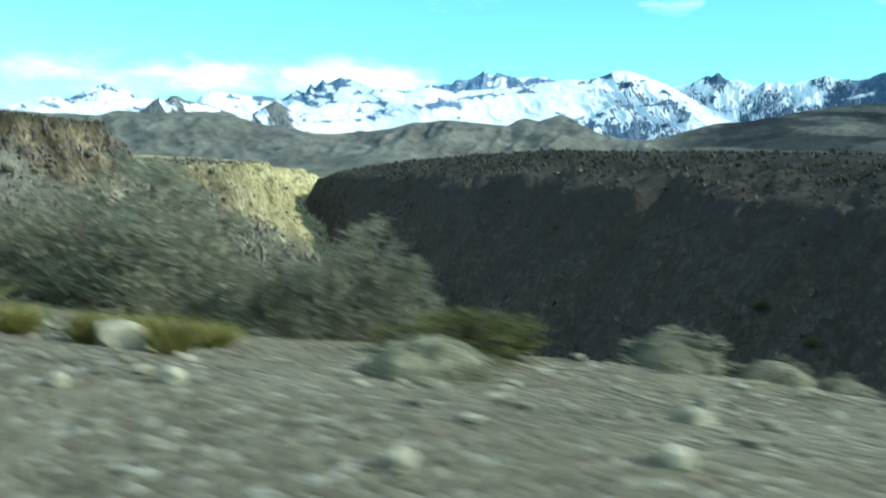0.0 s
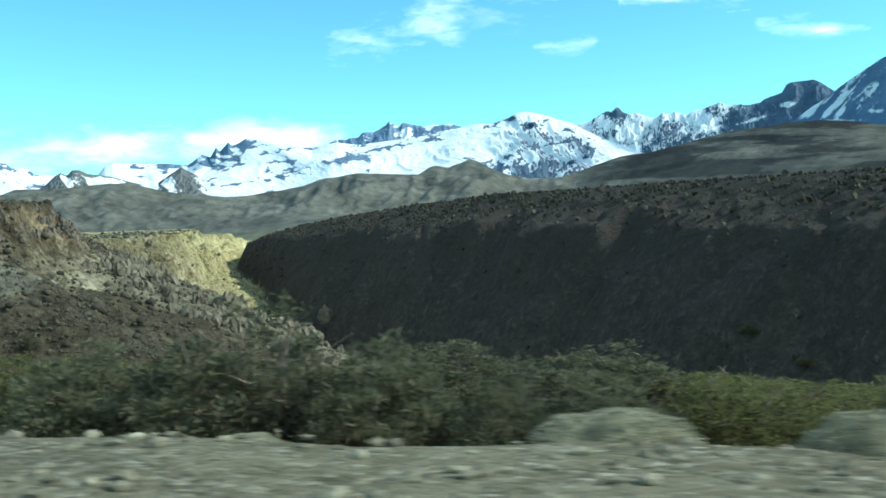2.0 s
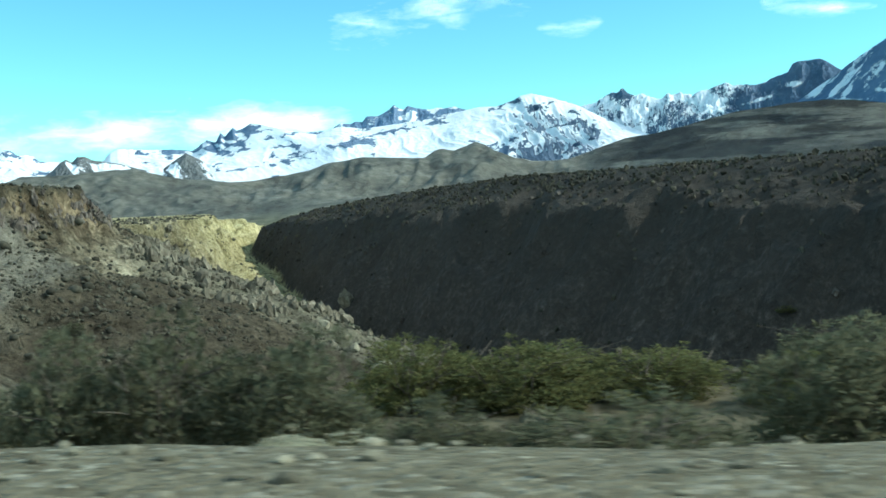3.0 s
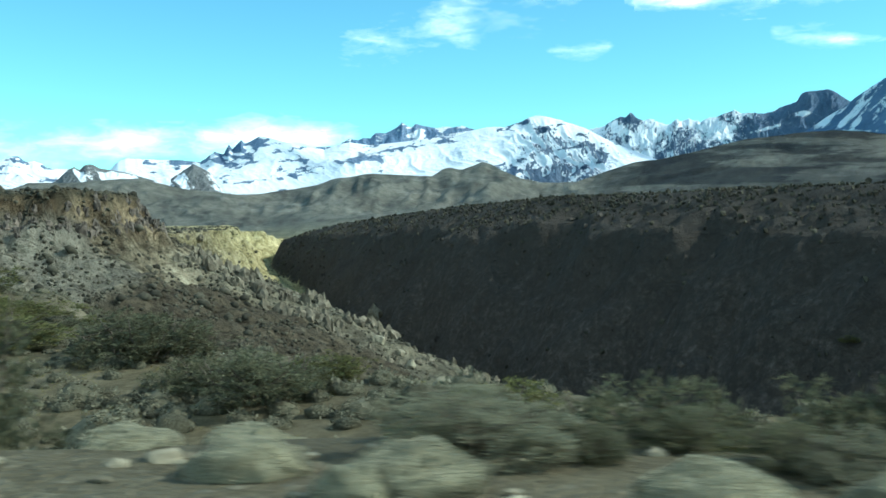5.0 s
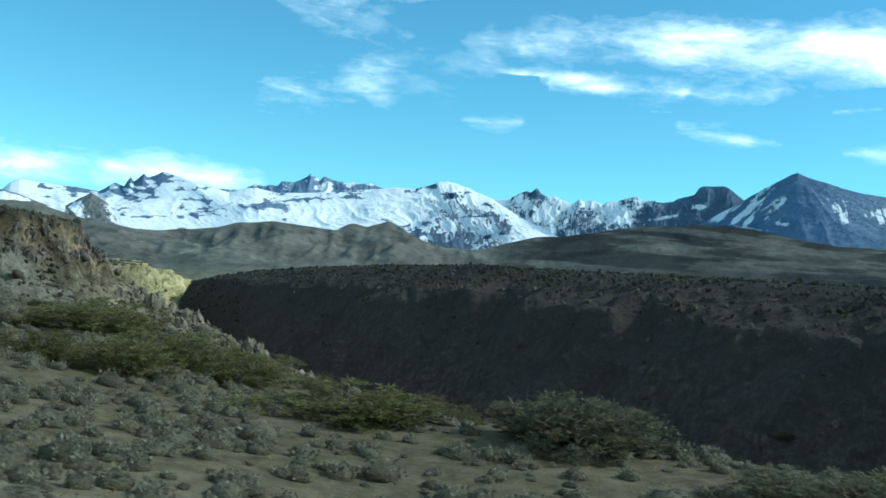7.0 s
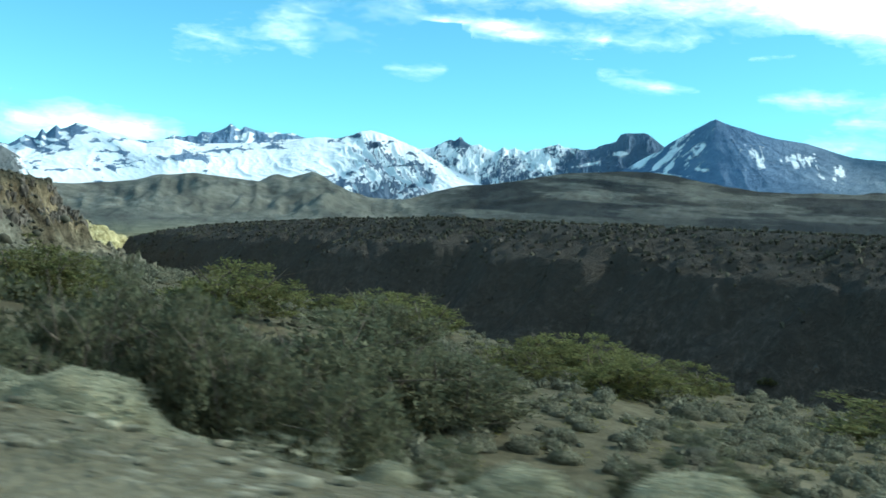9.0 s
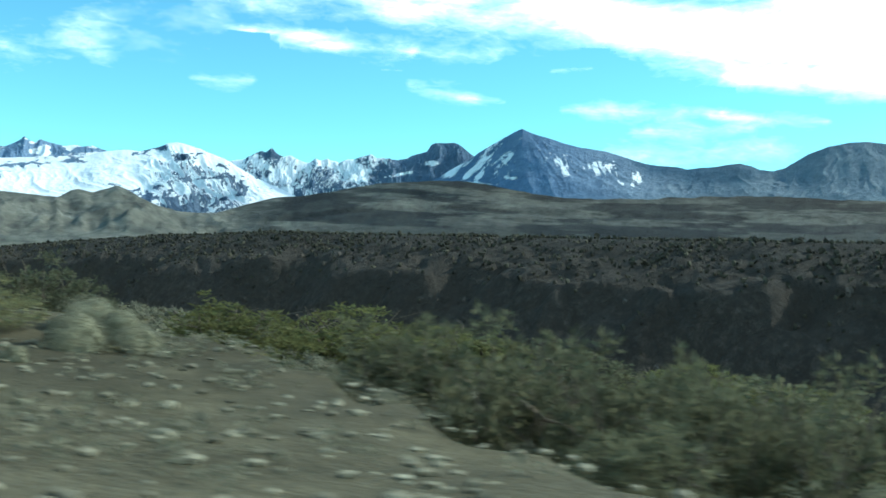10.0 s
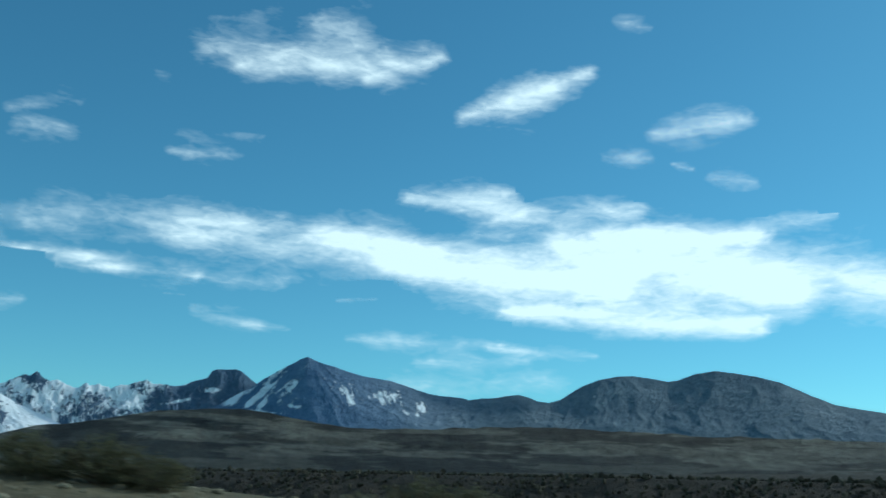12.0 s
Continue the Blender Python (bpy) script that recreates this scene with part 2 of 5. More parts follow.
def make_ground_material():
    m, nodes, link, b = material("dry_ground", 0.95, 0.1)
    p = n_coord(nodes)
    zone = n_attr(nodes, "zone")
    sep = nodes.new("ShaderNodeSeparateColor")
    link(zone.outputs["Color"], sep.inputs["Color"])
    big, mid, fine = n_noise(nodes, link, p, 0.05, 5), n_noise(nodes, link, p, 0.5, 6), n_noise(nodes, link, p, 9.0, 5, 0.7)
    soil = n_ramp(nodes, link, mid, (0.3, (0.105, 0.090, 0.056)), (0.5, (0.172, 0.148, 0.094)), (0.7, (0.240, 0.210, 0.138)))
    soil = n_mix(nodes, link, n_ramp(nodes, link, fine, (0.45, (0, 0, 0)), (0.75, (0.75, 0.75, 0.75))), soil, (0.26, 0.235, 0.165))
    # loose stones in the gravel
    vor = nodes.new("ShaderNodeTexVoronoi")
    vor.inputs["Scale"].default_value = 13.0
    link(p, vor.inputs["Vector"])
    vsep = nodes.new("ShaderNodeSeparateColor")
    link(vor.outputs["Color"], vsep.inputs["Color"])
    chips = n_ramp(nodes, link, vsep.outputs["Red"], (0.0, (0.070, 0.060, 0.038)), (0.5, (0.150, 0.132, 0.085)), (0.82, (0.22, 0.198, 0.135)), (1.0, (0.40, 0.37, 0.28)))
    stony = n_ramp(nodes, link, n_noise(nodes, link, p, 1.1, 5, 0.7), (0.38, (0.15, 0.15, 0.15)), (0.6, (0.9, 0.9, 0.9)))
    soil = n_mix(nodes, link, n_math(nodes, link, "MULTIPLY", stony, n_attr(nodes, "gravel").outputs["Fac"]), soil, chips)
    grass = n_ramp(nodes, link, n_noise(nodes, link, p, 1.6, 6, 0.75), (0.36, (0.064, 0.055, 0.031)), (0.5, (0.113, 0.095, 0.055)), (0.68, (0.182, 0.154, 0.094)))
    grassy = n_math(nodes, link, "MULTIPLY", n_ramp(nodes, link, n_noise(nodes, link, p, 0.22, 5, 0.7), (0.34, (0.45, 0.45, 0.45)), (0.48, (1, 1, 1))), n_attr(nodes, "grass").outputs["Fac"])
    soil = n_mix(nodes, link, grassy, soil, grass)
    # basalt of the canyon: dark, with paler broken patches
    rockn = n_noise(nodes, link, p, 0.16, 8, 0.72, 0.6)
    rock = n_ramp(nodes, link, rockn, (0.30, (0.062, 0.054, 0.048)), (0.50, (0.112, 0.097, 0.083)), (0.64, (0.170, 0.147, 0.124)), (0.78, (0.25, 0.218, 0.182)))
    scrub = n_ramp(nodes, link, n_noise(nodes, link, p, 0.35, 7, 0.75), (0.36, (0, 0, 0)), (0.54, (0.9, 0.9, 0.9)))
    rock = n_mix(nodes, link, scrub, rock, (0.066, 0.058, 0.048))
    # low dark shrubs close over the rim and the plateau
    cover = n_ramp(nodes, link, n_noise(nodes, link, p, 0.20, 7, 0.75), (0.30, (0.72, 0.72, 0.72)), (0.44, (0.97, 0.97, 0.97)))
    rock = n_mix(nodes, link, n_math(nodes, link, "MULTIPLY", cover, n_attr(nodes, "grass").outputs["Fac"]), rock, (0.064, 0.056, 0.046))
    # bluff: grey scree, red-brown bands near its top
    mapn = nodes.new("ShaderNodeMapping")
    link(p, mapn.inputs["Vector"])
    mapn.inputs["Scale"].default_value = (1, 1, 0.8)
    bl = n_noise(nodes, link, mapn.outputs["Vector"], 0.11, 9, 0.7, 0.8)
    bluff = n_ramp(nodes, link, bl, (0.32, (0.055, 0.046, 0.030)), (0.45, (0.115, 0.097, 0.066)), (0.56, (0.195, 0.170, 0.118)), (0.72, (0.36, 0.325, 0.24)))
    scree = n_ramp(nodes, link, n_noise(nodes, link, p, 0.022, 5, 0.6, 0.6), (0.38, (0.62, 0.60, 0.58)), (0.48, (1.15, 1.14, 1.10)), (0.58, (1.9, 1.88, 1.8)))
    bluff = n_mix(nodes, link, 1.0, bluff, scree, "MULTIPLY")
    speck = n_ramp(nodes, link, n_noise(nodes, link, p, 0.55, 6, 0.78), (0.40, (0.42, 0.42, 0.36)), (0.50, (1, 1, 1)), (0.68, (1.35, 1.33, 1.28)))
    bluff = n_mix(nodes, link, 1.0, bluff, speck, "MULTIPLY")
    red = n_ramp(nodes, link, n_noise(nodes, link, p, 0.035, 4), (0.36, (0.55, 0.55, 0.55)), (0.56, (1, 1, 1)))
    bluff = n_mix(nodes, link, n_math(nodes, link, "MULTIPLY", red, n_attr(nodes, "red").outputs["Fac"]), bluff, n_mix(nodes, link, 1.0, bluff, (0.78, 0.68, 0.60), "MULTIPLY"))
    tint = nodes.new("ShaderNodeSeparateColor")
    link(n_attr(nodes, "rock_tint").outputs["Color"], tint.inputs["Color"])
    for channel, shade, strength in (("Red", (0.235, 0.218, 0.170), 0.85), ("Green", (0.070, 0.057, 0.038), 0.85), ("Blue", (0.165, 0.152, 0.108), 0.75)):
        veined = n_mix(nodes, link, 0.75, shade, n_ramp(nodes, link, bl, (0.34, (0.45, 0.45, 0.45)), (0.50, (1, 1, 1)), (0.68, (1.45, 1.45, 1.42))), "MULTIPLY")
        veined = n_mix(nodes, link, 0.8, veined, speck, "MULTIPLY")
        bluff = n_mix(nodes, link, n_math(nodes, link, "MULTIPLY", tint.outputs[channel], strength), bluff, veined)
    bluff = n_mix(nodes, link, n_math(nodes, link, "MULTIPLY", n_attr(nodes, "mesa_top").outputs["Fac"], 0.85), bluff, (0.060, 0.055, 0.035))
    yel = n_ramp(nodes, link, bl, (0.34, (0.16, 0.134, 0.062)), (0.47, (0.50, 0.428, 0.205)), (0.64, (0.74, 0.65, 0.37)))
    yel = n_mix(nodes, link, 0.7, yel, speck, "MULTIPLY")
    # a darker soil colour along parts of the verge and bank
    soil = n_mix(nodes, link, n_math(nodes, link, "MULTIPLY", n_attr(nodes, "dark_soil").outputs["Fac"], 0.8), soil, (0.060, 0.052, 0.033))
    col = n_mix(nodes, link, sep.outputs["Red"], soil, rock)
    col = n_mix(nodes, link, sep.outputs["Green"], col, bluff)
    col = n_mix(nodes, link, sep.outputs["Blue"], col, yel)
    col = n_mix(nodes, link, 0.35, col, n_ramp(nodes, link, big, (0.3, (0.45, 0.45, 0.45)), (0.7, (1, 1, 1))), "MULTIPLY")
    link(col, b.inputs["Base Color"])
    tall = n_math(nodes, link, "ADD", n_math(nodes, link, "MULTIPLY", n_math(nodes, link, "SUBTRACT", fine, n_math(nodes, link, "MULTIPLY", vor.outputs["Distance"], n_attr(nodes, "gravel").outputs["Fac"])), 0.05), n_math(nodes, link, "MULTIPLY", n_math(nodes, link, "MULTIPLY", rockn, sep.outputs["Red"]), 6.0))
    tall = n_math(nodes, link, "ADD", tall, n_math(nodes, link, "MULTIPLY", n_math(nodes, link, "MULTIPLY", bl, n_math(nodes, link, "ADD", sep.outputs["Green"], sep.outputs["Blue"])), 6.0))
    n_bump(nodes, link, b, tall, 0.9, 1.0)
    return m


def make_mountain_material(name, rock_a, rock_b, rock_c):
    m, nodes, link, b = material(name, 0.85, 0.15)
    p = n_coord(nodes)
    snow = n_attr(nodes, "snow").outputs["Fac"]
    n1 = n_noise(nodes, link, p, 0.006, 10, 0.68, 0.5)
    n2 = n_noise(nodes, link, p, 0.03, 8, 0.75, 0.3)
    rock = n_ramp(nodes, link, n_mix(nodes, link, 0.4, n1, n2), (0.3, rock_a), (0.5, rock_b), (0.72, rock_c))
    n3 = n_noise(nodes, link, p, 0.085, 5, 0.75)
    cut = n_math(nodes, link, "ADD", n_math(nodes, link, "MULTIPLY", n2, 0.40), n_math(nodes, link, "MULTIPLY", n1, 0.20))
    cut = n_math(nodes, link, "ADD", cut, n_math(nodes, link, "MULTIPLY", n3, 0.40))
    mask = n_math(nodes, link, "ADD", snow, n_math(nodes, link, "MULTIPLY", n_math(nodes, link, "SUBTRACT", cut, 0.5), 2.4))
    mask = n_ramp(nodes, link, mask, (0.47, (0, 0, 0)), (0.54, (1, 1, 1)))
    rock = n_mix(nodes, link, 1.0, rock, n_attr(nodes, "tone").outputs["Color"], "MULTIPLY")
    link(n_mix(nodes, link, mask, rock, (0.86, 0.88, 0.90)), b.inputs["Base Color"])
    bare = n_math(nodes, link, "SUBTRACT", 1.15, mask)
    n_bump(nodes, link, b, n_math(nodes, link, "MULTIPLY", bare, n_math(nodes, link, "ADD", n_math(nodes, link, "MULTIPLY", n2, 9.0), n_math(nodes, link, "MULTIPLY", n1, 25.0))), 0.7, 1.0)
    return m


def make_plain(name, lo, hi, scale, roughness=0.9, hi2=None, random_amount=0.25):
    """Two or three tones of noise, with a shift for each object or loose piece."""
    m, nodes, link, b = material(name, roughness, 0.12)
    p = n_coord(nodes)
    f = n_noise(nodes, link, p, scale, 5, 0.7)
    col = n_ramp(nodes, link, f, (0.32, lo), (0.62, hi), (0.85, hi2 or hi))
    geo = nodes.new("ShaderNodeNewGeometry")
    v = n_ramp(nodes, link, geo.outputs["Random Per Island"], (0, (1 - random_amount,) * 3), (1, (1 + random_amount,) * 3))
    col = n_mix(nodes, link, 1.0, col, v, "MULTIPLY")
    info = nodes.new("ShaderNodeObjectInfo")
    v2 = n_ramp(nodes, link, info.outputs["Random"], (0, (0.82,) * 3), (1, (1.15,) * 3))
    link(n_mix(nodes, link, 1.0, col, v2, "MULTIPLY"), b.inputs["Base Color"])
    return m, nodes, link, b


GROUND = make_ground_material()
# the blue of distance haze is mixed into RANGE's rock colours
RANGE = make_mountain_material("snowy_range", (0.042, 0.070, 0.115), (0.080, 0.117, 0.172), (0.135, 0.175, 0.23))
RANGE_BROWN = make_mountain_material("snow_streaked_slope", (0.070, 0.074, 0.074), (0.115, 0.120, 0.118), (0.17, 0.175, 0.17))
HILLS = make_mountain_material("bare_foothills", (0.050, 0.049, 0.038), (0.120, 0.116, 0.092), (0.225, 0.215, 0.172))


# ---------------------------------------------------------------- ground
def grid_mesh(name, X, Y, Z, mat, attrs=()):
    """A sheet from 2D arrays, with point attributes."""
    ny, nx = X.shape
    me = bpy.data.meshes.new(name)
    idx = np.arange(nx * ny).reshape(ny, nx)
    quads = np.stack([idx[:-1, :-1], idx[:-1, 1:], idx[1:, 1:], idx[1:, :-1]], -1).reshape(-1, 4)
    me.vertices.add(nx * ny)
    me.vertices.foreach_set("co", np.stack([X, Y, Z], -1).astype(np.float32).ravel())
    me.loops.add(quads.size)
    me.loops.foreach_set("vertex_index", quads.ravel().astype(np.int32))
    me.polygons.add(len(quads))
    me.polygons.foreach_set("loop_start", np.arange(0, quads.size, 4, dtype=np.int32))
    me.update(calc_edges=True)
    for aname, kind, values in attrs:
        a = me.attributes.new(aname, kind, "POINT")
        if kind == "FLOAT":
            a.data.foreach_set("value", values.astype(np.float32).ravel())
        else:
            a.data.foreach_set("vector" if kind == "FLOAT_VECTOR" else "color", values.astype(np.float32).ravel())
    me.polygons.foreach_set("use_smooth", np.ones(len(quads), bool))
    me.materials.append(mat)
    return new(name, me)


def spaced(*spans):
    """Stations along an axis: spans of (end, step at start, step at end)."""
    out = [spans[0]]
    for end, s0, s1 in spans[1:]:
        start, v = out[-1], out[-1]
        while v < end - 1e-6:
            k = (v - start) / (end - start)
            v = min(end, v + s0 * (s1 / s0) ** k)
            out.append(v)
    return np.array(out)


gx = spaced(-5000, (-900, 300, 20), (-520, 20, 4), (-420, 4, 2.4), (-180, 2.4, 0.8), (40, 0.8, 0.8), (160, 0.8, 4), (500, 4, 14), (5000, 14, 400))
gy = spaced(-4000, (-120, 400, 12), (-8, 12, 1.5), (4, 1.5, 0.4), (30, 0.4, 0.45), (90, 0.45, 1.6), (330, 1.6, 2.4), (780, 2.4, 3.0), (1200, 3.0, 6), (1400, 6, 30), (5000, 30, 300))
GX, GY = np.meshgrid(gx, gy)
GZ, WHICH, SN, SF, DR = height(GX, GY)
soft_rock = smooth(-3, 6, SN + 3 * fbm(GX / 5, GY / 5, 3, 61))
r_rock = np.where(WHICH == 1, 1.0, np.where(WHICH == 0, 0.0, 0.0))
g_bluff = np.where(WHICH == 2, 1.0, np.where(WHICH == 0, soft_rock, 0.0))
b_yel = np.where(WHICH == 3, 1.0, 0.0) + np.where(WHICH == 2, 0.3 * smooth(400, 520, GY) + 0.65 * smooth(560, 680, GY), 0.0)
zone = np.stack([r_rock, g_bluff, b_yel, np.ones_like(r_rock)], -1)
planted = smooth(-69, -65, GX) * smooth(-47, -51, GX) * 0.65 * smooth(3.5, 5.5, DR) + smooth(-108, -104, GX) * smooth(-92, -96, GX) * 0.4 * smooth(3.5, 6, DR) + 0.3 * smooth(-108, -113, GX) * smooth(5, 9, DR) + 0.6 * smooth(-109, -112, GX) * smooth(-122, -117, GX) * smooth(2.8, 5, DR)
gravelly = (WHICH == 0) * np.maximum(smooth(16, 8, DR), 0.75 * (GX < -112) * smooth(34, 22, DR)) * (1 - 0.6 * planted)
grassy = np.maximum(smooth(9, 22, DR), planted) * (WHICH == 0) * (1 - soft_rock) + (WHICH == 1) * smooth(85, 28, SF + 14 * fbm(GX / 30, GY / 30, 4, 62))
redness = (WHICH == 2) * smooth(-14, 2, GZ)
wander = 12 * fbm(GX / 22, GY / 22, 4, 64)
scree = smooth(-186, -206, GX + wander) * smooth(264, 246, GY + wander) * smooth(4, -1, GZ)
skirt = smooth(-206, -190, GX + wander) * smooth(302, 284, GY + wander) * smooth(-10, -16, GZ)
outcrop = smooth(286, 302, GY + wander) * smooth(480, 440, GY) * smooth(-10, -16, GZ)
rock_tint = np.stack([scree, skirt, outcrop, np.ones_like(scree)], -1) * (WHICH == 2)[..., None]
mesa_top = (WHICH == 2) * smooth(6.2, 8.2, GZ)
ground = grid_mesh("ground", GX, GY, GZ, GROUND, (("zone", "FLOAT_COLOR", zone), ("rock_tint", "FLOAT_COLOR", rock_tint), ("mesa_top", "FLOAT", mesa_top), ("grass", "FLOAT", grassy), ("red", "FLOAT", redness), ("gravel", "FLOAT", gravelly), ("dark_soil", "FLOAT", planted * (0.45 + 0.55 * smooth(-0.2, 0.3, fbm(GX / 1.5, GY / 1.5, 4, 63))) * (WHICH == 0))))
tagged(ground, "dry gravel and scrub ground cut by a deep basalt canyon", "ground", kind="structure")


# ---------------------------------------------------------------- foothills and the snowy ranges, round the point (-72, 0)
def polar_sheet(name, mat, az, rows, form, label, category):
    """A mountain front seen from the road: rows run from its foot (0) over its crest (1) and down behind.
    form gives, from azimuth and row, the distance, the elevation in degrees, the snow and the tone."""
    A, V = np.meshgrid(az, rows)
    R, E, snow, tone = form(A, V)
    a = np.radians(A)
    X, Y, Z = -72 + R * np.sin(a), R * np.cos(a), 1.4 + R * np.tan(np.radians(E))
    Z = np.where(V > 1, Z - (V - 1) * 2600, Z)
    T = np.stack([*tone, np.ones_like(A)], -1)
    return tagged(grid_mesh(name, X, Y, Z, mat, (("snow", "FLOAT", snow), ("tone", "FLOAT_COLOR", T))), label, category, kind="structure")


def folds(az, v, width, seed, lean=0.0):
    """Spurs that run downhill, and the finer crags on them; both from 0 to 1, about 0.6 in the mean."""
    bend = 0.5 * width * fbm(az / (2.2 * width), v * 2.5, 3, seed + 5)
    a = (az + bend + lean * (1 - v)) / width
    return fbm(a, v * 1.6, 6, seed, gain=0.55, ridged=True, power=1.3), fbm(a * 3.1, v * 6.0, 4, seed + 9, gain=0.55, ridged=True, power=1.2)


def patch(az, el, a0, e0, wa, we):
    return np.exp(-((az - a0) / wa) ** 2 - ((el - e0) / we) ** 2)


def soft_line(az, azs, els, width):
    """The skyline, and the same line smoothed, on which the lower slopes stand."""
    a = np.linspace(az.min() - 3 * width, az.max() + 3 * width, 1200)
    line = np.interp(a, azs, els)
    step = a[1] - a[0]
    n = int(3 * width / step)
    kernel = np.exp(-0.5 * (np.arange(-n, n + 1) * step / width) ** 2)
    line = np.convolve(np.pad(line, n, mode="edge"), kernel / kernel.sum(), mode="valid")
    return np.interp(az, azs, els), np.interp(az, a, line)


def grey(k):
    return k, k, k


ROWS = lambda n: np.concatenate([np.linspace(0, 1, n), np.linspace(1.01, 1.15, 6)])

FOOT_AZ = (-75, -44, -36.6, -35.8, -33.8, -30.1, -28.5, -26.7, -24.8, -23.5, -22.3, -20.4, -19.4, -17.2, -15.9, -13.7, -13.1, -12.7, -12, -10.8, -10.3, -9.6, -8.6, -7.6, -6.6, -5.4, -3.8, -2.2, -0.7, 0.9, 3.6, 6.9, 8.3, 10.5, 13.7, 20, 26, 33, 39, 46, 75)
FOOT_EL = (1.6, 1.6, 1.55, 1.9, 1.9, 2.17, 1.68, 1.43, 1.21, 1.25, 1.42, 1.71, 2.04, 2.36, 2.23, 2.17, 2.52, 2.62, 2.48, 2.95, 2.76, 2.42, 1.97, 1.72, 1.66, 1.73, 2.27, 2.73, 2.9, 3.23, 3.82, 4.13, 4.2, 4.0, 3.75, 3.85, 4.02, 3.95, 3.75, 3.6, 2.5)


def foothills(az, v):
    k = np.minimum(v, 1)
    r = 1000 + 2900 * v
    crest, calm = soft_line(az, FOOT_AZ, FOOT_EL, 1.2)
    crest = crest + 0.05 * fbm(az / 0.8, az * 0 + 4, 3, 71)
    foot = np.interp(az, (-75, -30, -12, 0, 12, 75), (-1.6, -1.5, -1.0, -0.3, 0.2, 0.4))
    left = smooth(-1, -6, az)
    big, fine = folds(az, k, 7.0, 72, 1.6)
    # a flat valley floor first, then a lower row of craggy hills, then the main slope
    rise = left * (0.30 * smooth(0.0, 0.30, k) + 0.70 * smooth(0.28, 1.0, k) ** 0.9) + (1 - left) * (0.45 * smooth(0, 0.30, k) + 0.14 * smooth(0.36, 0.48, k) + 0.12 * smooth(0.56, 0.62, k) + 0.29 * smooth(0.66, 1.0, k))
    low = 0.62 * np.exp(-((az + 20.5) / 2.2) ** 2) * np.exp(-((k - 0.55 - 0.02 * (az + 20.5)) / 0.16) ** 2)
    bumpy = ((big - 0.56) * 1.5 + (fine - 0.57) * 0.55) * np.sin(np.pi * k) ** 0.6 * (0.22 + 0.78 * left) * smooth(0.12, 0.4, k)
    crags = 0.75 * (fbm((az - 1.5 * k) / 1.3, k * 2.2, 5, 80, gain=0.55, ridged=True, power=1.2) - 0.5) * (np.exp(-((az + 19) / 6.5) ** 2) * smooth(0.34, 0.5, k) * smooth(0.92, 0.75, k) + 0.7 * np.exp(-((az + 8) / 5) ** 2) * smooth(0.3, 0.5, k) * smooth(1.0, 0.8, k))
    flank = 0.14 * fbm(az / 1.6, k * 9, 5, 74, gain=0.6) * (1 - left) * np.sin(np.pi * k) ** 0.5
    el = foot + (calm - foot) * rise + (crest - calm) * smooth(0.7, 1, k) + bumpy + low + flank + crags - 5 * smooth(0.05, 0.0, k)
    el = np.where(v < 1, np.minimum(el, crest - 0.05 * (1 - k)), crest)
    # dark patches on the right: cloud shadow painted into the tone, with scrub
    shade_scrub = 1.15 * smooth(-0.06, 0.12, fbm(az / 4.5, el / 0.42, 5, 75, gain=0.62)) * (1 - left) + 0.25 * smooth(0.0, 0.3, fbm(az / 1.2, k * 8, 4, 76))
    speckle = 1 + 0.5 * fbm(az / 0.30, el / 0.16, 4, 77, gain=0.65) + 0.35 * fbm(az / 1.6, el / 0.5, 4, 78)
    lava = smooth(0.42, 0.16, k + 0.10 * fbm(az / 3, k * 6, 4, 79)) * (1 - left)
    dull = np.interp(az, (-20, -6, 4, 14), (1.12, 1.05, 0.84, 0.70)) * (1 - 0.62 * shade_scrub) * (1 - 0.45 * lava) * np.clip(speckle, 0.45, 1.7)
    straw = 0.25 * smooth(0.25, 0.05, k) * left
    snow = -0.6 + 1.05 * smooth(0.78, 1.0, k) * smooth(-33, -27, az) * smooth(-1.5, -5, az)
    return r, el, snow, (dull * (1 + straw), dull * (1 + straw * 0.9), dull * (1 - 0.2 * straw))


foot = polar_sheet("foothills", HILLS, np.linspace(-75, 75, 900), np.concatenate([np.linspace(0, 1, 170), np.linspace(1.01, 1.1, 5)]), foothills, "bare grey-brown foothills below the snow line", "hills")

FLANK_AZ = (-36, -34.95, -34.28, -33.89, -33.56, -33.26, -33, -32.6, -32.2, -31.4, -31, -30.5, -29.9, -28.8, -28.4, -27.8, -27.25, -26.8, -25.8, -24.8, -23.9, -23, -22)
FLANK_EL = (1.2, 1.68, 2.17, 2.57, 2.76, 2.58, 2.88, 2.89, 2.68, 2.54, 2.49, 2.35, 2.15, 1.88, 2.17, 2.57, 2.94, 2.7, 2.18, 1.78, 1.48, 1.48, 1.0)


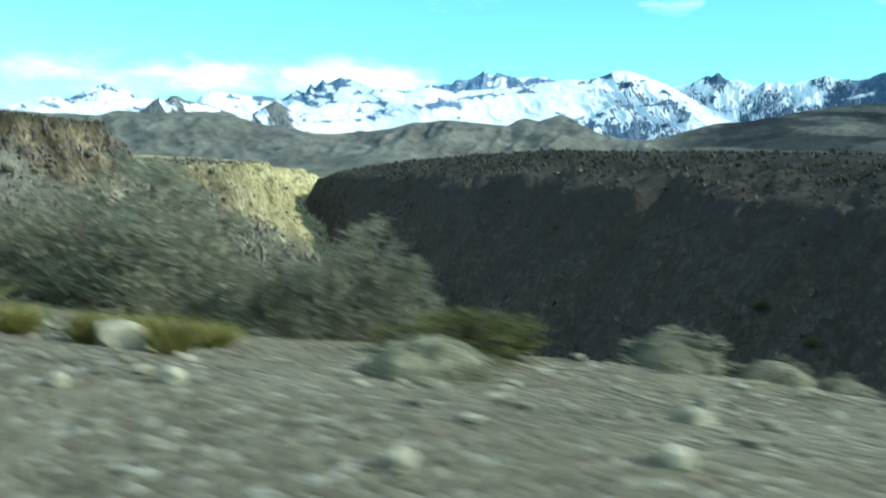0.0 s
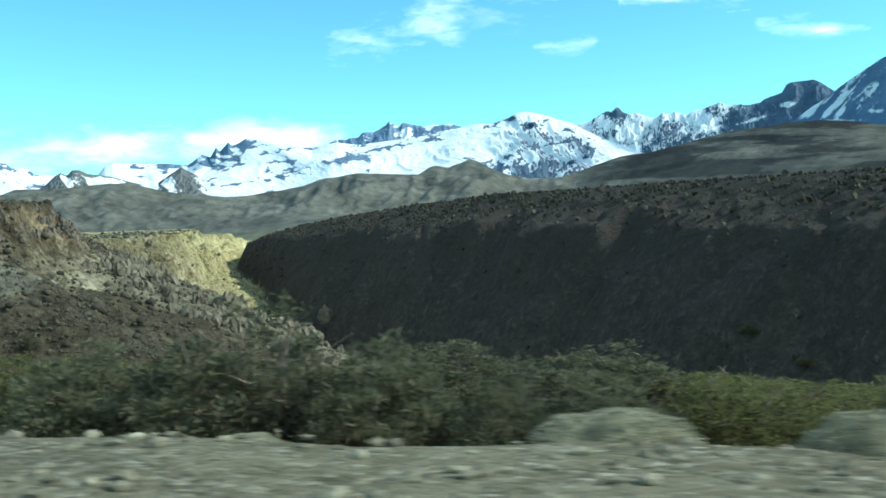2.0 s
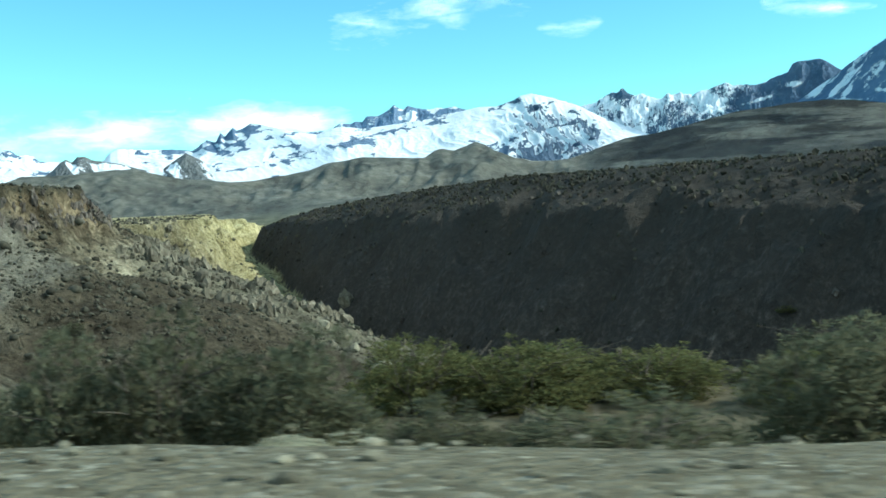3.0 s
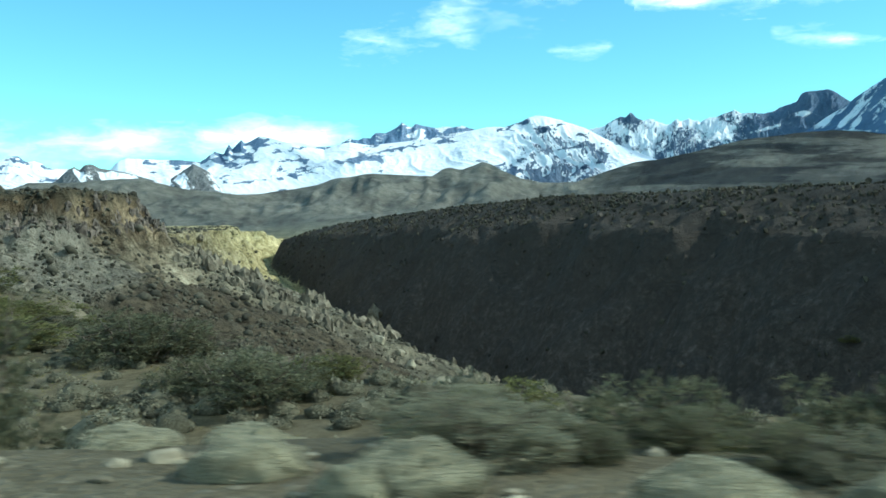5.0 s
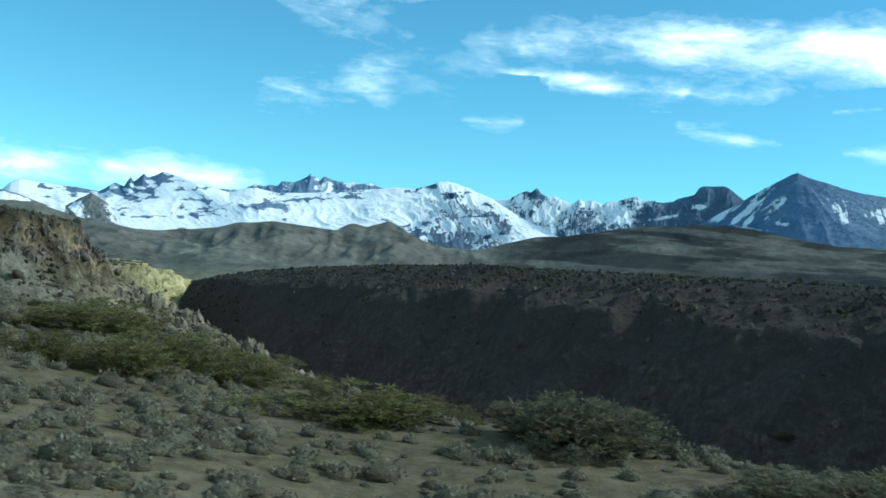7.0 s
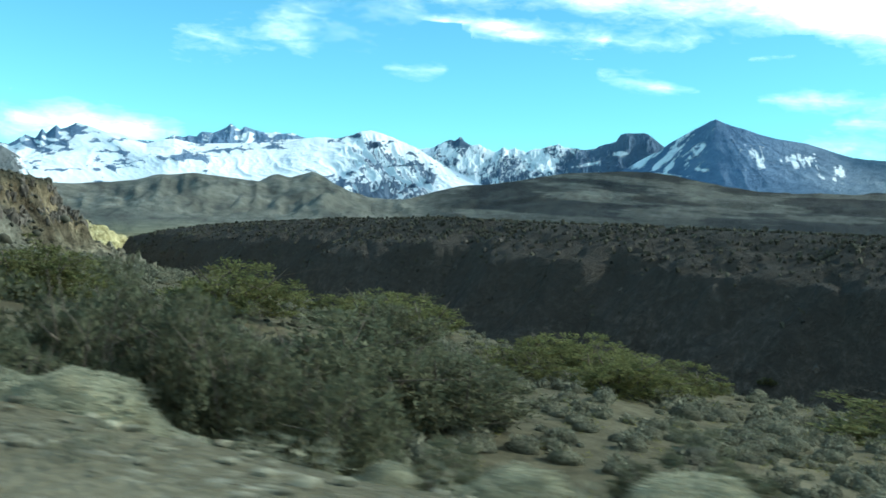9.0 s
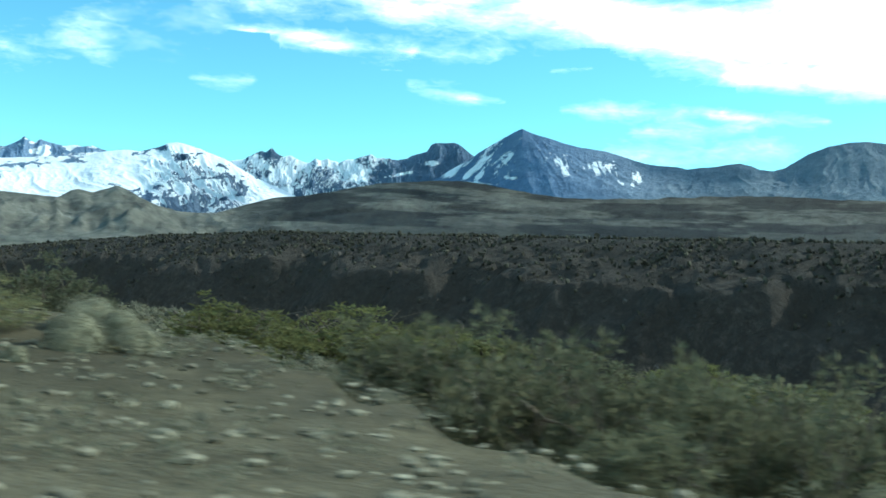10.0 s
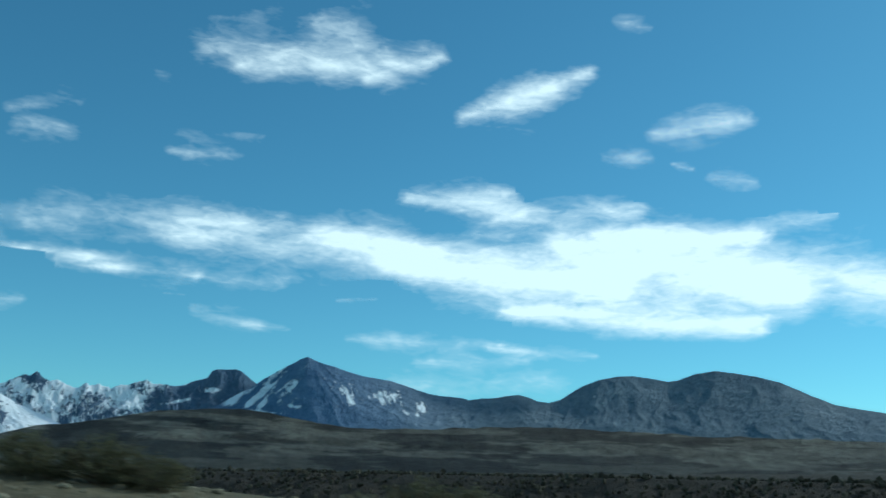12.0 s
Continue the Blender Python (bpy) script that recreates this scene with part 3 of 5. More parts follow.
def flank_hills(az, v):
    k = np.minimum(v, 1)
    crest, calm = soft_line(az, FLANK_AZ, FLANK_EL, 0.7)
    crest = crest + 0.02 * fbm(az / 0.25, az * 0, 2, 170)
    big, fine = folds(az, k, 1.1, 171, 0.5)
    el = 0.7 + (calm - 0.7) * k ** 0.8 + (crest - calm) * smooth(0.55, 1, k) + ((big - 0.6) * 0.5 + (fine - 0.6) * 0.15) * np.sin(np.pi * k) ** 0.6
    el = np.where(v < 1, np.minimum(el, crest - 0.03 * (1 - k)), crest)
    streaks = fbm((az + 0.75 * el) / 0.42, el * 0.5, 4, 173)
    snow = 0.52 + 0.85 * streaks + 0.55 * patch(az, el, -31.5, 2.2, 0.35, 0.4) - 0.5 * smooth(0.86, 1.0, k) + np.where(az > -28.6, 0.30 * smooth(-0.55, 0.4, (el - 2.3) * 1.2 - (az + 27.2) * 0.55) - 0.25 - 0.6 * patch(az, el, -27.0, 2.75, 0.6, 0.25), 0)
    return 3850 + 280 * v, el, snow, grey(1.35 + 0 * az)


flank = polar_sheet("snow_streaked_hills", RANGE_BROWN, np.linspace(-36, -22, 380), ROWS(70), flank_hills, "brown hills streaked with melting snow", "hills")

SNOW_AZ = (-66, -44, -42, -41, -39.5, -38.3, -37.3, -36.7, -36.3, -36, -35.6, -35.2, -34.9, -34, -31.7, -31.3, -30.9, -30.4, -29.2, -28, -26.9, -26.5, -26.1, -25.6, -25.3, -25.1, -24.6, -24.4, -24.1, -23.6, -23.2, -22.2, -21.2, -19.9, -19.1, -18.5, -17.3)
SNOW_EL = (1.5, 1.5, 1.6, 2, 2.45, 2.42, 3.06, 3.3, 3.29, 3.02, 3.06, 2.96, 2.68, 2.63, 2.6, 3.05, 3.24, 3.23, 3.16, 3.15, 3.04, 3.3, 3.62, 3.47, 4.02, 3.77, 4.27, 4.07, 4.19, 4.49, 4.43, 4.17, 3.91, 3.73, 4.02, 4.14, 3.95)
SNOW_AZ2 = (-15.7, -14, -12.4, -11.6, -11.1, -10.5, -9.5, -8.5, -8.1, -7.6, -6.9, -6.3, -5.6, -4.9, -4.3, -3.3, -2.3, -1, 0.5)
SNOW_EL2 = (4.11, 4.31, 4.47, 4.7, 4.8, 4.91, 4.89, 5.21, 5.44, 5.51, 5.39, 5.21, 4.96, 4.72, 4.37, 3.86, 3.44, 2.88, 2.2)


def snow_fields(az, v):
    k = np.minimum(v, 1)
    crest, calm = soft_line(az, SNOW_AZ + SNOW_AZ2, SNOW_EL + SNOW_EL2, 1.0)
    crest = crest + 0.02 * fbm(az / 0.2, az * 0 + 2, 3, 81)
    foot = np.interp(az, (-66, -30, -20, -12, -6, 0.5), (0.4, 0.8, 1.0, 1.5, 1.2, 1.6))
    peak = np.exp(-((az + 6.0) / 3.4) ** 4)
    big, fine = folds(az, k, 2.6, 82, -1.5)
    sharp, crag = folds(az, k, 1.9, 182, -2.4)
    form = np.sin(np.pi * k) ** 0.6
    # broad shelves of snow that climb towards higher azimuth
    shelf = fbm(az / 5.0, (k * 2.2 - 0.06 * az), 4, 83)
    el = foot + (calm - foot) * k ** 0.85 + (crest - calm) * smooth(0.6, 1, k) + form * ((1 - peak) * ((big - 0.6) * 0.55 + shelf * 0.26 + (fine - 0.6) * 0.05) + peak * ((sharp - 0.6) * 1.5 + (crag - 0.6) * 0.3))
    el = np.where(v < 1, np.minimum(el, crest - 0.03 * (1 - k)), crest)
    # bare rock along the lips of the shelves, on the crags of the crest and on the spurs of the sharp peak
    lips = smooth(0.46, 0.74, fbm(az / 1.5 + 0.8 * big, (el - 0.09 * az + 0.25 * fine) / 0.50, 5, 85, gain=0.62, ridged=True, power=1.6)) * smooth(-0.35, 0.2, fbm(az / 2.2, el / 0.7, 3, 86))
    snow = 1.20 - 0.85 * lips - 0.45 * smooth(0.55, 0.8, fine) * (1 - peak) - 0.5 * smooth(0.12, 0.0, k)
    towers = smooth(-27.1, -26.4, az) * smooth(-22.9, -24.6, az) * smooth(crest - 1.0, crest - 0.35, el)
    snow = snow - 0.75 * towers * smooth(-0.35, 0.25, fbm(az / 0.35, el / 0.30, 3, 87) + 0.25)
    snow = snow - 0.8 * smooth(-39, -36.9, az) * smooth(-34.2, -35.2, az) * smooth(crest - 0.5, crest - 0.1, el) * smooth(-0.2, 0.3, fbm(az / 0.5, el / 0.3, 3, 88))
    across = np.gradient(el, axis=1) / np.gradient(az, axis=1)
    bare = smooth(-0.15, 0.55, -across + 0.9 * fbm(az / 0.8, el / 0.5, 4, 89)) * smooth(0.97, 0.72, k)
    snow = snow - peak * (0.08 + 1.0 * bare + 0.55 * smooth(0.55, 0.1, k)) - 0.9 * patch(az, el, -8.4, 5.15, 0.45, 0.22)
    # tone pales the rock beside the sharp peak, as painted haze
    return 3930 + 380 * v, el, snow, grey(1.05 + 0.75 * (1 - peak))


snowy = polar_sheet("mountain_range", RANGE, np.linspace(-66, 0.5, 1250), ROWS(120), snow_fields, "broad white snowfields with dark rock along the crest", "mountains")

BACK_AZ = (-22.5, -21.2, -20.4, -19.7, -19.2, -18.9, -18.5, -18, -17.7, -17.3, -17, -16.4, -16.1, -15.7, -15.45, -15.1, -14.9, -14.65, -14.2, -13.8, -13.4, -13, -12.5, -12, -11.5, -10.8, -9.5)
BACK_EL = (3.1, 3.55, 3.85, 3.9, 3.85, 4.11, 4.34, 4.24, 4.37, 4.34, 4.66, 4.64, 4.77, 5, 5.24, 5.01, 4.96, 5.15, 5.02, 4.95, 4.88, 4.98, 4.93, 5, 4.84, 4.69, 4.2)


def back_peaks(az, v):
    k = np.minimum(v, 1)
    crest, calm = soft_line(az, BACK_AZ, BACK_EL, 0.5)
    crest = crest + 0.015 * fbm(az / 0.15, az * 0, 2, 190)
    big, fine = folds(az, k, 1.0, 191, 0.4)
    el = 2.6 + (calm - 2.6) * k ** 0.9 + (crest - calm) * smooth(0.5, 1, k) + ((big - 0.6) * 0.6 + (fine - 0.6) * 0.2) * np.sin(np.pi * k) ** 0.6
    el = np.where(v < 1, np.minimum(el, crest - 0.03 * (1 - k)), crest)
    snow = 0.42 + 0.8 * fbm(az / 0.6, el / 0.25, 4, 192) - 0.22 * smooth(-14.6, -15.6, az)
    # high tone: haze over these farthest rocks, put into their colour
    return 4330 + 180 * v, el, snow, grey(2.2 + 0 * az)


back = polar_sheet("far_peaks", RANGE, np.linspace(-22.5, -9.5, 420), ROWS(50), back_peaks, "far rocky peaks tinted blue-grey by haze, with little snow", "mountains")

JAG_AZ = (-8.5, -6.8, -5.6, -4.6, -3.8, -3.6, -3.2, -2.9, -2.7, -2.4, -2.1, -1.7, -1.3, -0.8, -0.3, 0.1, 0.45, 0.8, 1.45, 2, 2.3, 2.85, 3.25, 3.65, 4.4, 4.8, 5.3, 5.7, 6.5, 6.75, 7, 8.15, 8.5, 8.8, 9.4, 10.3, 11)
JAG_EL = (3.5, 4.07, 4.41, 4.67, 4.82, 5.03, 5.22, 5.36, 5.28, 5.56, 5.25, 5.05, 5.17, 4.92, 4.78, 5.07, 4.99, 5.07, 4.89, 5.14, 5.13, 5.32, 5.5, 5.27, 5.27, 5.2, 5.32, 5.53, 5.78, 6.19, 6.29, 6.35, 6.17, 5.92, 5.51, 4.8, 4.2)


def jagged_ridge(az, v):
    k = np.minimum(v, 1)
    smoothed = smooth(4.5, 6, az)
    crest, calm = soft_line(az, JAG_AZ, JAG_EL, 0.5)
    crest = crest + (0.05 - 0.035 * smoothed) * fbm(az / 0.16, az * 0 + 1, 3, 141)
    foot = np.interp(az, (-8.5, -1, 4, 11), (2.0, 2.4, 3.2, 3.6))
    big, fine = folds(az, k, 0.95, 142, 0.25)
    el = foot + (calm - foot) * k ** 0.9 + (crest - calm) * smooth(0.5, 1, k) + ((big - 0.62) * 1.15 + (fine - 0.6) * 0.35) * np.sin(np.pi * k) ** 0.6
    el = np.where(v < 1, np.minimum(el, crest - 0.03 * (1 - k)), crest)
    across = np.gradient(el, axis=1) / np.gradient(az, axis=1)
    snow = np.interp(az, (-8, -2, 0.5, 2.5, 4, 11), (0.98, 0.86, 0.70, 0.54, 0.40, 0.20)) - 0.35 * smooth(0.2, 1.2, np.abs(across)) + 0.55 * fbm(az / 0.7, el / 0.6, 4, 143) - 0.45 * patch(az, el, -2.5, 5.2, 0.6, 0.35)
    snow = snow + 1.1 * patch(az, el, 2.5, 4.35, 0.5, 0.42) + 1.1 * patch(az, el - 0.12 * (az - 7), 6.9, 5.15, 0.62, 0.16) + 0.9 * patch(az, el - 0.25 * (az - 5), 5.0, 4.4, 0.9, 0.10) - 0.6 * patch(az, el, 7.4, 6.0, 1.1, 0.45)
    return 4320 + 160 * v, el, snow, grey(1.35 + 0 * az)


jagged = polar_sheet("jagged_ridge", RANGE, np.linspace(-8.5, 11, 640), ROWS(110), jagged_ridge, "jagged rock ridge tinted blue-grey by haze, with a flat-topped block, snow in its gullies", "mountains")

CONE_AZ = (5.5, 7, 8.13, 8.9, 9.5, 10.3, 11.1, 11.55, 11.87, 12.2, 12.7, 13.5, 14.3, 15.1, 15.9, 16.7, 17.5, 18.3, 19, 19.8, 20.7, 21.3, 22, 22.8, 23.5, 24.1, 24.7, 25.2, 25.9, 26.5, 26.8)
CONE_EL = (3.4, 4.2, 4.95, 5.38, 5.87, 6.39, 6.88, 7.15, 7.3, 7.15, 6.98, 6.79, 6.54, 6.35, 6.25, 6.15, 5.93, 5.68, 5.49, 5.39, 5.36, 5.23, 5.35, 5.4, 5.55, 5.62, 5.49, 5.29, 5.22, 5.39, 5.6)
HILL_AZ = (27.75, 28.7, 29.7, 30.6, 31.6, 32.5, 33.1, 34.1, 35.2, 36.2, 37.4, 38.6, 39.5, 40.3, 41.4, 42.5, 43.9, 48, 60)
HILL_EL = (6.2, 6.57, 6.78, 6.83, 6.71, 6.54, 6.61, 6.99, 7.16, 7.04, 6.85, 6.54, 6.15, 5.78, 5.34, 5.13, 4.9, 4.4, 3)


def cone_and_hills(az, v):
    k = np.minimum(v, 1)
    crest, calm = soft_line(az, CONE_AZ + HILL_AZ, CONE_EL + HILL_EL, 1.3)
    crest = crest + 0.012 * fbm(az / 0.2, az * 0 + 5, 3, 151)
    foot = 3.0 + 0 * az
    cone = smooth(7.0, 8.5, az) * smooth(20, 17.5, az)
    fan = (az - 11.9) / np.maximum(1.10 - k, 0.06)
    ribs = fbm(fan * 0.8 + 3, k * 0.8, 5, 152, ridged=True, power=1.2)
    big, fine = folds(az, k, 2.3, 153, 0.3)
    el = foot + (calm - foot) * k ** (1 - 0.12 * cone) + (crest - calm) * smooth(0.3, 1, k) + np.sin(np.pi * k) ** 0.6 * (cone * (0.13 * (ribs - 0.6) + 0.22 * (big - 0.56)) + (1 - cone) * 0.42 * (big - 0.56) + 0.11 * (fine - 0.57))
    el = np.where(v < 1, np.minimum(el, crest - 0.03 * (1 - k)), crest)
    # snow in straight streaks down the shaded side of the cone, in hollows on the other, and little on the round hills
    streak = fbm((az - 11.9 + 0.85 * (7.3 - el)) / 0.38, el * 0.5, 4, 154)
    west = smooth(13.0, 10.8, az + 0.35 * (7.3 - el)) * smooth(3.9, 4.6, el)
    snow = 0.08 + west * (0.34 + 1.0 * streak) + (0.55 * patch(az, el, 16.4, 5.2, 1.0, 0.5) + 0.42 * patch(az, el, 14.4, 5.3, 0.9, 0.9) + 0.35 * patch(az, el, 18.2, 4.7, 0.8, 0.6)) * (0.2 + 1.2 * smooth(-0.15, 0.3, fbm((az + 0.45 * el) / 0.16, el / 0.6, 4, 156))) + 0.65 * patch(az, el, 9.6, 4.05, 1.0, 0.13) + 0.5 * patch(az, el, 11.3, 4.45, 0.4, 0.15) + 0.25 * patch(az, el, 13.2, 6.1, 0.7, 0.5) + 0.28 * patch(az, el, 18.5, 4.7, 0.5, 0.5)
    snow = snow + 0.22 * fbm(az / 0.4, el / 0.4, 3, 155) + 0.20 * patch(az, el, 32.6, 6.3, 1.2, 0.3) - 0.25 * smooth(20, 24, az)
    crest_r = 4450 - soft_line(az, (5, 9, 13, 20, 75), (0, 250, 650, 520, 500), 2.5)[1]
    warm = smooth(12, 24, az)
    # paler, bluer tone paints haze on the cone; the round hills are warmer
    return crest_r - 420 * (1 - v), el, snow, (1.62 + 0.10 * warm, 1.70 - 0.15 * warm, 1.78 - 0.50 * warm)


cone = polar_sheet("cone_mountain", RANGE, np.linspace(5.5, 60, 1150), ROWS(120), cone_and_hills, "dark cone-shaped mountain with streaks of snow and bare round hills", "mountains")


# ---------------------------------------------------------------- clouds
def make_cloud_material():
    m = bpy.data.materials.new("cloud")
    m.use_nodes = True
    nodes, link = m.node_tree.nodes, m.node_tree.links.new
    nodes.remove(nodes["Principled BSDF"])
    mapn = nodes.new("ShaderNodeMapping")
    link(n_attr(nodes, "place").outputs["Vector"], mapn.inputs["Vector"])
    mapn.inputs["Scale"].default_value = (0.42, 1.25, 1)
    mapn.inputs["Rotation"].default_value = (0, 0, 0.10)
    big, mid, fine = (n_noise(nodes, link, mapn.outputs["Vector"], *q) for q in ((0.55, 3, 0.5, 0.6), (1.5, 4, 0.55, 0.8), (5.0, 5, 0.6, 0.5)))
    shape = n_math(nodes, link, "ADD", n_math(nodes, link, "MULTIPLY", big, 0.50), n_math(nodes, link, "MULTIPLY", mid, 0.36))
    shape = n_math(nodes, link, "ADD", shape, n_math(nodes, link, "MULTIPLY", fine, 0.14))
    a = n_math(nodes, link, "ADD", n_attr(nodes, "cover").outputs["Fac"], n_math(nodes, link, "MULTIPLY", n_math(nodes, link, "SUBTRACT", shape, 0.5), 2.1))
    alpha = n_ramp(nodes, link, a, (0.0, (0, 0, 0)), (0.28, (0.12, 0.12, 0.12)), (0.60, (0.40, 0.40, 0.40)), (1.0, (0.88, 0.88, 0.88)))
    # clouds emit their own white in place of scattered sunlight
    glow, clear, mix = nodes.new("ShaderNodeEmission"), nodes.new("ShaderNodeBsdfTransparent"), nodes.new("ShaderNodeMixShader")
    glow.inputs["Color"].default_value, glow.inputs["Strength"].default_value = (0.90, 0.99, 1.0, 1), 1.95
    link(alpha, mix.inputs[0])
    link(clear.outputs[0], mix.inputs[1])
    link(glow.outputs[0], mix.inputs[2])
    link(mix.outputs[0], nodes["Material Output"].inputs["Surface"])
    return m


CLOUD = make_cloud_material()


def cloud(label, *strokes, spread=2.3):
    """One cloud on a sheet of sky, thickest along its strokes: azimuth and elevation of both ends, half width in degrees, density."""
    pad = spread * max(q[4] for q in strokes) + 0.8
    az0, az1 = min(min(q[0], q[2]) for q in strokes) - pad, max(max(q[0], q[2]) for q in strokes) + pad
    el0, el1 = min(min(q[1], q[3]) for q in strokes) - pad, max(max(q[1], q[3]) for q in strokes) + pad
    step = max((az1 - az0) / 120, 0.1)
    A, E = np.meshgrid(np.linspace(az0, az1, int((az1 - az0) / step) + 2), np.linspace(el0, el1, int((el1 - el0) / step) + 2))
    total = np.zeros_like(A)
    for a0, e0, a1, e1, half, dense in strokes:
        da, de = a1 - a0, e1 - e0
        k = np.clip(((A - a0) * da + (E - e0) * de) / (da * da + de * de), 0, 1)
        core = dense * np.clip(1 - np.hypot(A - a0 - k * da, E - e0 - k * de) / (half * spread * (0.25 + 0.75 * np.sin(np.pi * (0.06 + 0.88 * k)) ** 0.6)), 0, 1)
        total = np.maximum(total, core) + 0.35 * np.minimum(total, core)
    az, el, r = np.radians(A), np.radians(np.minimum(E, 89)), 4780.0
    X, Y, Z = -72 + r * np.sin(az) * np.cos(el), r * np.cos(az) * np.cos(el), 1.4 + r * np.sin(el)
    ob = grid_mesh("cloud", X, Y, Z, CLOUD, (("cover", "FLOAT", np.where(total <= 0, -4, -0.32 + 1.18 * total)), ("place", "FLOAT_VECTOR", np.stack([A, E, np.full_like(A, strokes[0][0] * 0.37)], -1))))
    return tagged(ob, label, "cloud", "clouds", "structure")


BANK, WISP, VEIL = "bright white streaky bank of glowing cloud in the sky", "small thin wisp of white cloud", "faint white veil of thin cloud"
cloud(BANK, (-6.9, 13.6, 7.4, 14.4, 0.92, 0.62), (2.0, 14.6, 12.1, 14.1, 0.92, 0.68), (-6.2, 12.2, 4.3, 11.0, 0.17, 0.95), (-4.0, 12.2, 5.5, 11.4, 0.13, 0.85), (3.7, 13.4, 17.5, 13.5, 1.07, 0.74), (-2.1, 11.5, 10.3, 11.3, 0.55, 0.55), (12.1, 14.4, 18.8, 13.5, 1.07, 1.00), (16.8, 13.1, 30.2, 11.8, 1.37, 1.35), (26.9, 14.1, 39.6, 11.4, 1.83, 1.35), (23.6, 10.5, 38.0, 9.5, 0.67, 1.20), (28.9, 14.9, 38.2, 14.5, 0.67, 1.15), (36.0, 13.7, 48.0, 10.7, 1.52, 0.90), (38.1, 11.3, 48.1, 11.6, 0.76, 0.60), (17.3, 16.7, 23.5, 17.0, 0.75, 0.82), (20.1, 16.4, 25.5, 15.9, 0.72, 0.85), (22.8, 15.6, 31.4, 16.3, 0.70, 0.85), (37.3, 15.3, 42.2, 15.5, 0.37, 0.90))
cloud(BANK, (4.5, 24.0, 14.0, 25.1, 1.37, 0.62), (6.6, 23.3, 16.2, 24.4, 0.76, 0.66), (11.1, 26.2, 15.8, 24.7, 1.37, 0.58), (14.5, 23.4, 19.0, 24.9, 0.76, 0.85))
cloud(BANK, (20.5, 21.5, 28.3, 24.1, 0.73, 0.90), (23.3, 21.8, 26.1, 23.0, 0.92, 0.68))
cloud(WISP, (32.2, 20.5, 37.6, 21.1, 0.62, 0.76), spread=2.8)
cloud(WISP, (29.2, 19.3, 31.9, 19.2, 0.42, 0.68), (33.2, 18.8, 34.4, 18.5, 0.18, 0.65), spread=2.8)
cloud(WISP, (35.4, 18.1, 37.9, 17.6, 0.36, 0.62), spread=2.8)
cloud(WISP, (-5.6, 19.2, -1.8, 20.2, 0.43, 0.42), (-5.1, 18.4, -2.4, 18.4, 0.67, 0.45), spread=2.8)
cloud(WISP, (3.2, 18.2, 7.4, 18.4, 0.37, 0.46), (3.6, 19.2, 8.4, 19.6, 0.43, 0.44), spread=2.8)
cloud(WISP, (2.0, 22.3, 2.9, 21.9, 0.37, 0.45), spread=2.8)
cloud(WISP, (29.8, 26.9, 32.0, 26.4, 0.30, 0.50), spread=2.8)
cloud(WISP, (5.4, 9.5, 9.2, 8.9, 0.36, 0.64), (8.3, 8.9, 10.9, 8.8, 0.20, 0.50), spread=2.8)
cloud(WISP, (13.5, 10.6, 15.9, 10.8, 0.15, 0.60), spread=2.8)
cloud(WISP, (3.7, 10.3, 4.9, 10.3, 0.09, 0.60), spread=2.8)
cloud(WISP, (14.3, 8.4, 23.2, 8.4, 0.36, 0.60), (22.5, 8.2, 28.7, 7.9, 0.29, 0.64), (18.4, 7.3, 24.7, 7.5, 0.37, 0.55), (16.9, 5.9, 26.9, 6.5, 0.73, 0.50), spread=2.8)
cloud(VEIL, (-20.1, 17.0, -17.3, 15.0, 0.73, 0.40), (-17.9, 15.2, -10.5, 13.6, 0.67, 0.42), (-15.6, 17.8, -12.8, 21.6, 0.79, 0.40), (-15.7, 14.5, -7.9, 17.8, 0.73, 0.35), spread=3.4)
cloud(VEIL, (-18.6, 9.5, -11.7, 11.6, 0.85, 0.40), (-13.2, 11.1, -5.4, 12.4, 0.79, 0.40), (-13.7, 11.0, -11.6, 10.1, 0.60, 0.38), spread=3.4)
cloud(WISP, (-6.9, 9.1, -3.7, 9.2, 0.43, 0.40), spread=2.8)
cloud(WISP, (14.7, 10.7, 15.8, 10.8, 0.18, 0.60), spread=2.8)
cloud(VEIL, (-42.0, 3.9, -30.0, 4.0, 0.60, 0.62), (-34.0, 4.0, -18.5, 4.5, 0.75, 0.66), (-26.5, 4.5, -20.0, 4.6, 0.55, 0.80), spread=3.4)
# unseen sky beside and behind the road: cloud banks added as white fill
for fill_stroke in ((108, 24, 178, 32, 9, 1.1), (165, 30, 240, 26, 10, 1.1), (230, 28, 292, 22, 8, 1.0), (30, 68, 150, 66, 7, 1.1), (140, 58, 270, 50, 10, 1.1), (0, 58, 70, 64, 5, 0.8)):
    cloud(BANK, fill_stroke)


# ---------------------------------------------------------------- helpers for things
def mesh_from(name, verts, faces, mat, smooth_faces=True):
    me = bpy.data.meshes.new(name)
    me.from_pydata([tuple(v) for v in verts], [], [tuple(q) for q in faces])
    me.materials.append(mat)
    if smooth_faces:
        me.polygons.foreach_set("use_smooth", np.ones(len(me.polygons), bool))
    me.update()
    return me


def part(name, me, parent, label=""):
    """Links a mesh as one object under a thing."""
    ob = new(name, me)
    ob.parent = parent
    if label:
        tagged(ob, label)
    return ob


def ground_z(x, y):
    return float(height(np.array([x]), np.array([y]))[0][0])


def ico(level):
    bm = bmesh.new()
    bmesh.ops.create_icosphere(bm, subdivisions=level, radius=1)
    v = np.array([q.co[:] for q in bm.verts])
    f = np.array([[q.index for q in face.verts] for face in bm.faces])
    bm.free()
    return v, f


ICO1, ICO2, ICO3 = ico(1), ico(2), ico(3)


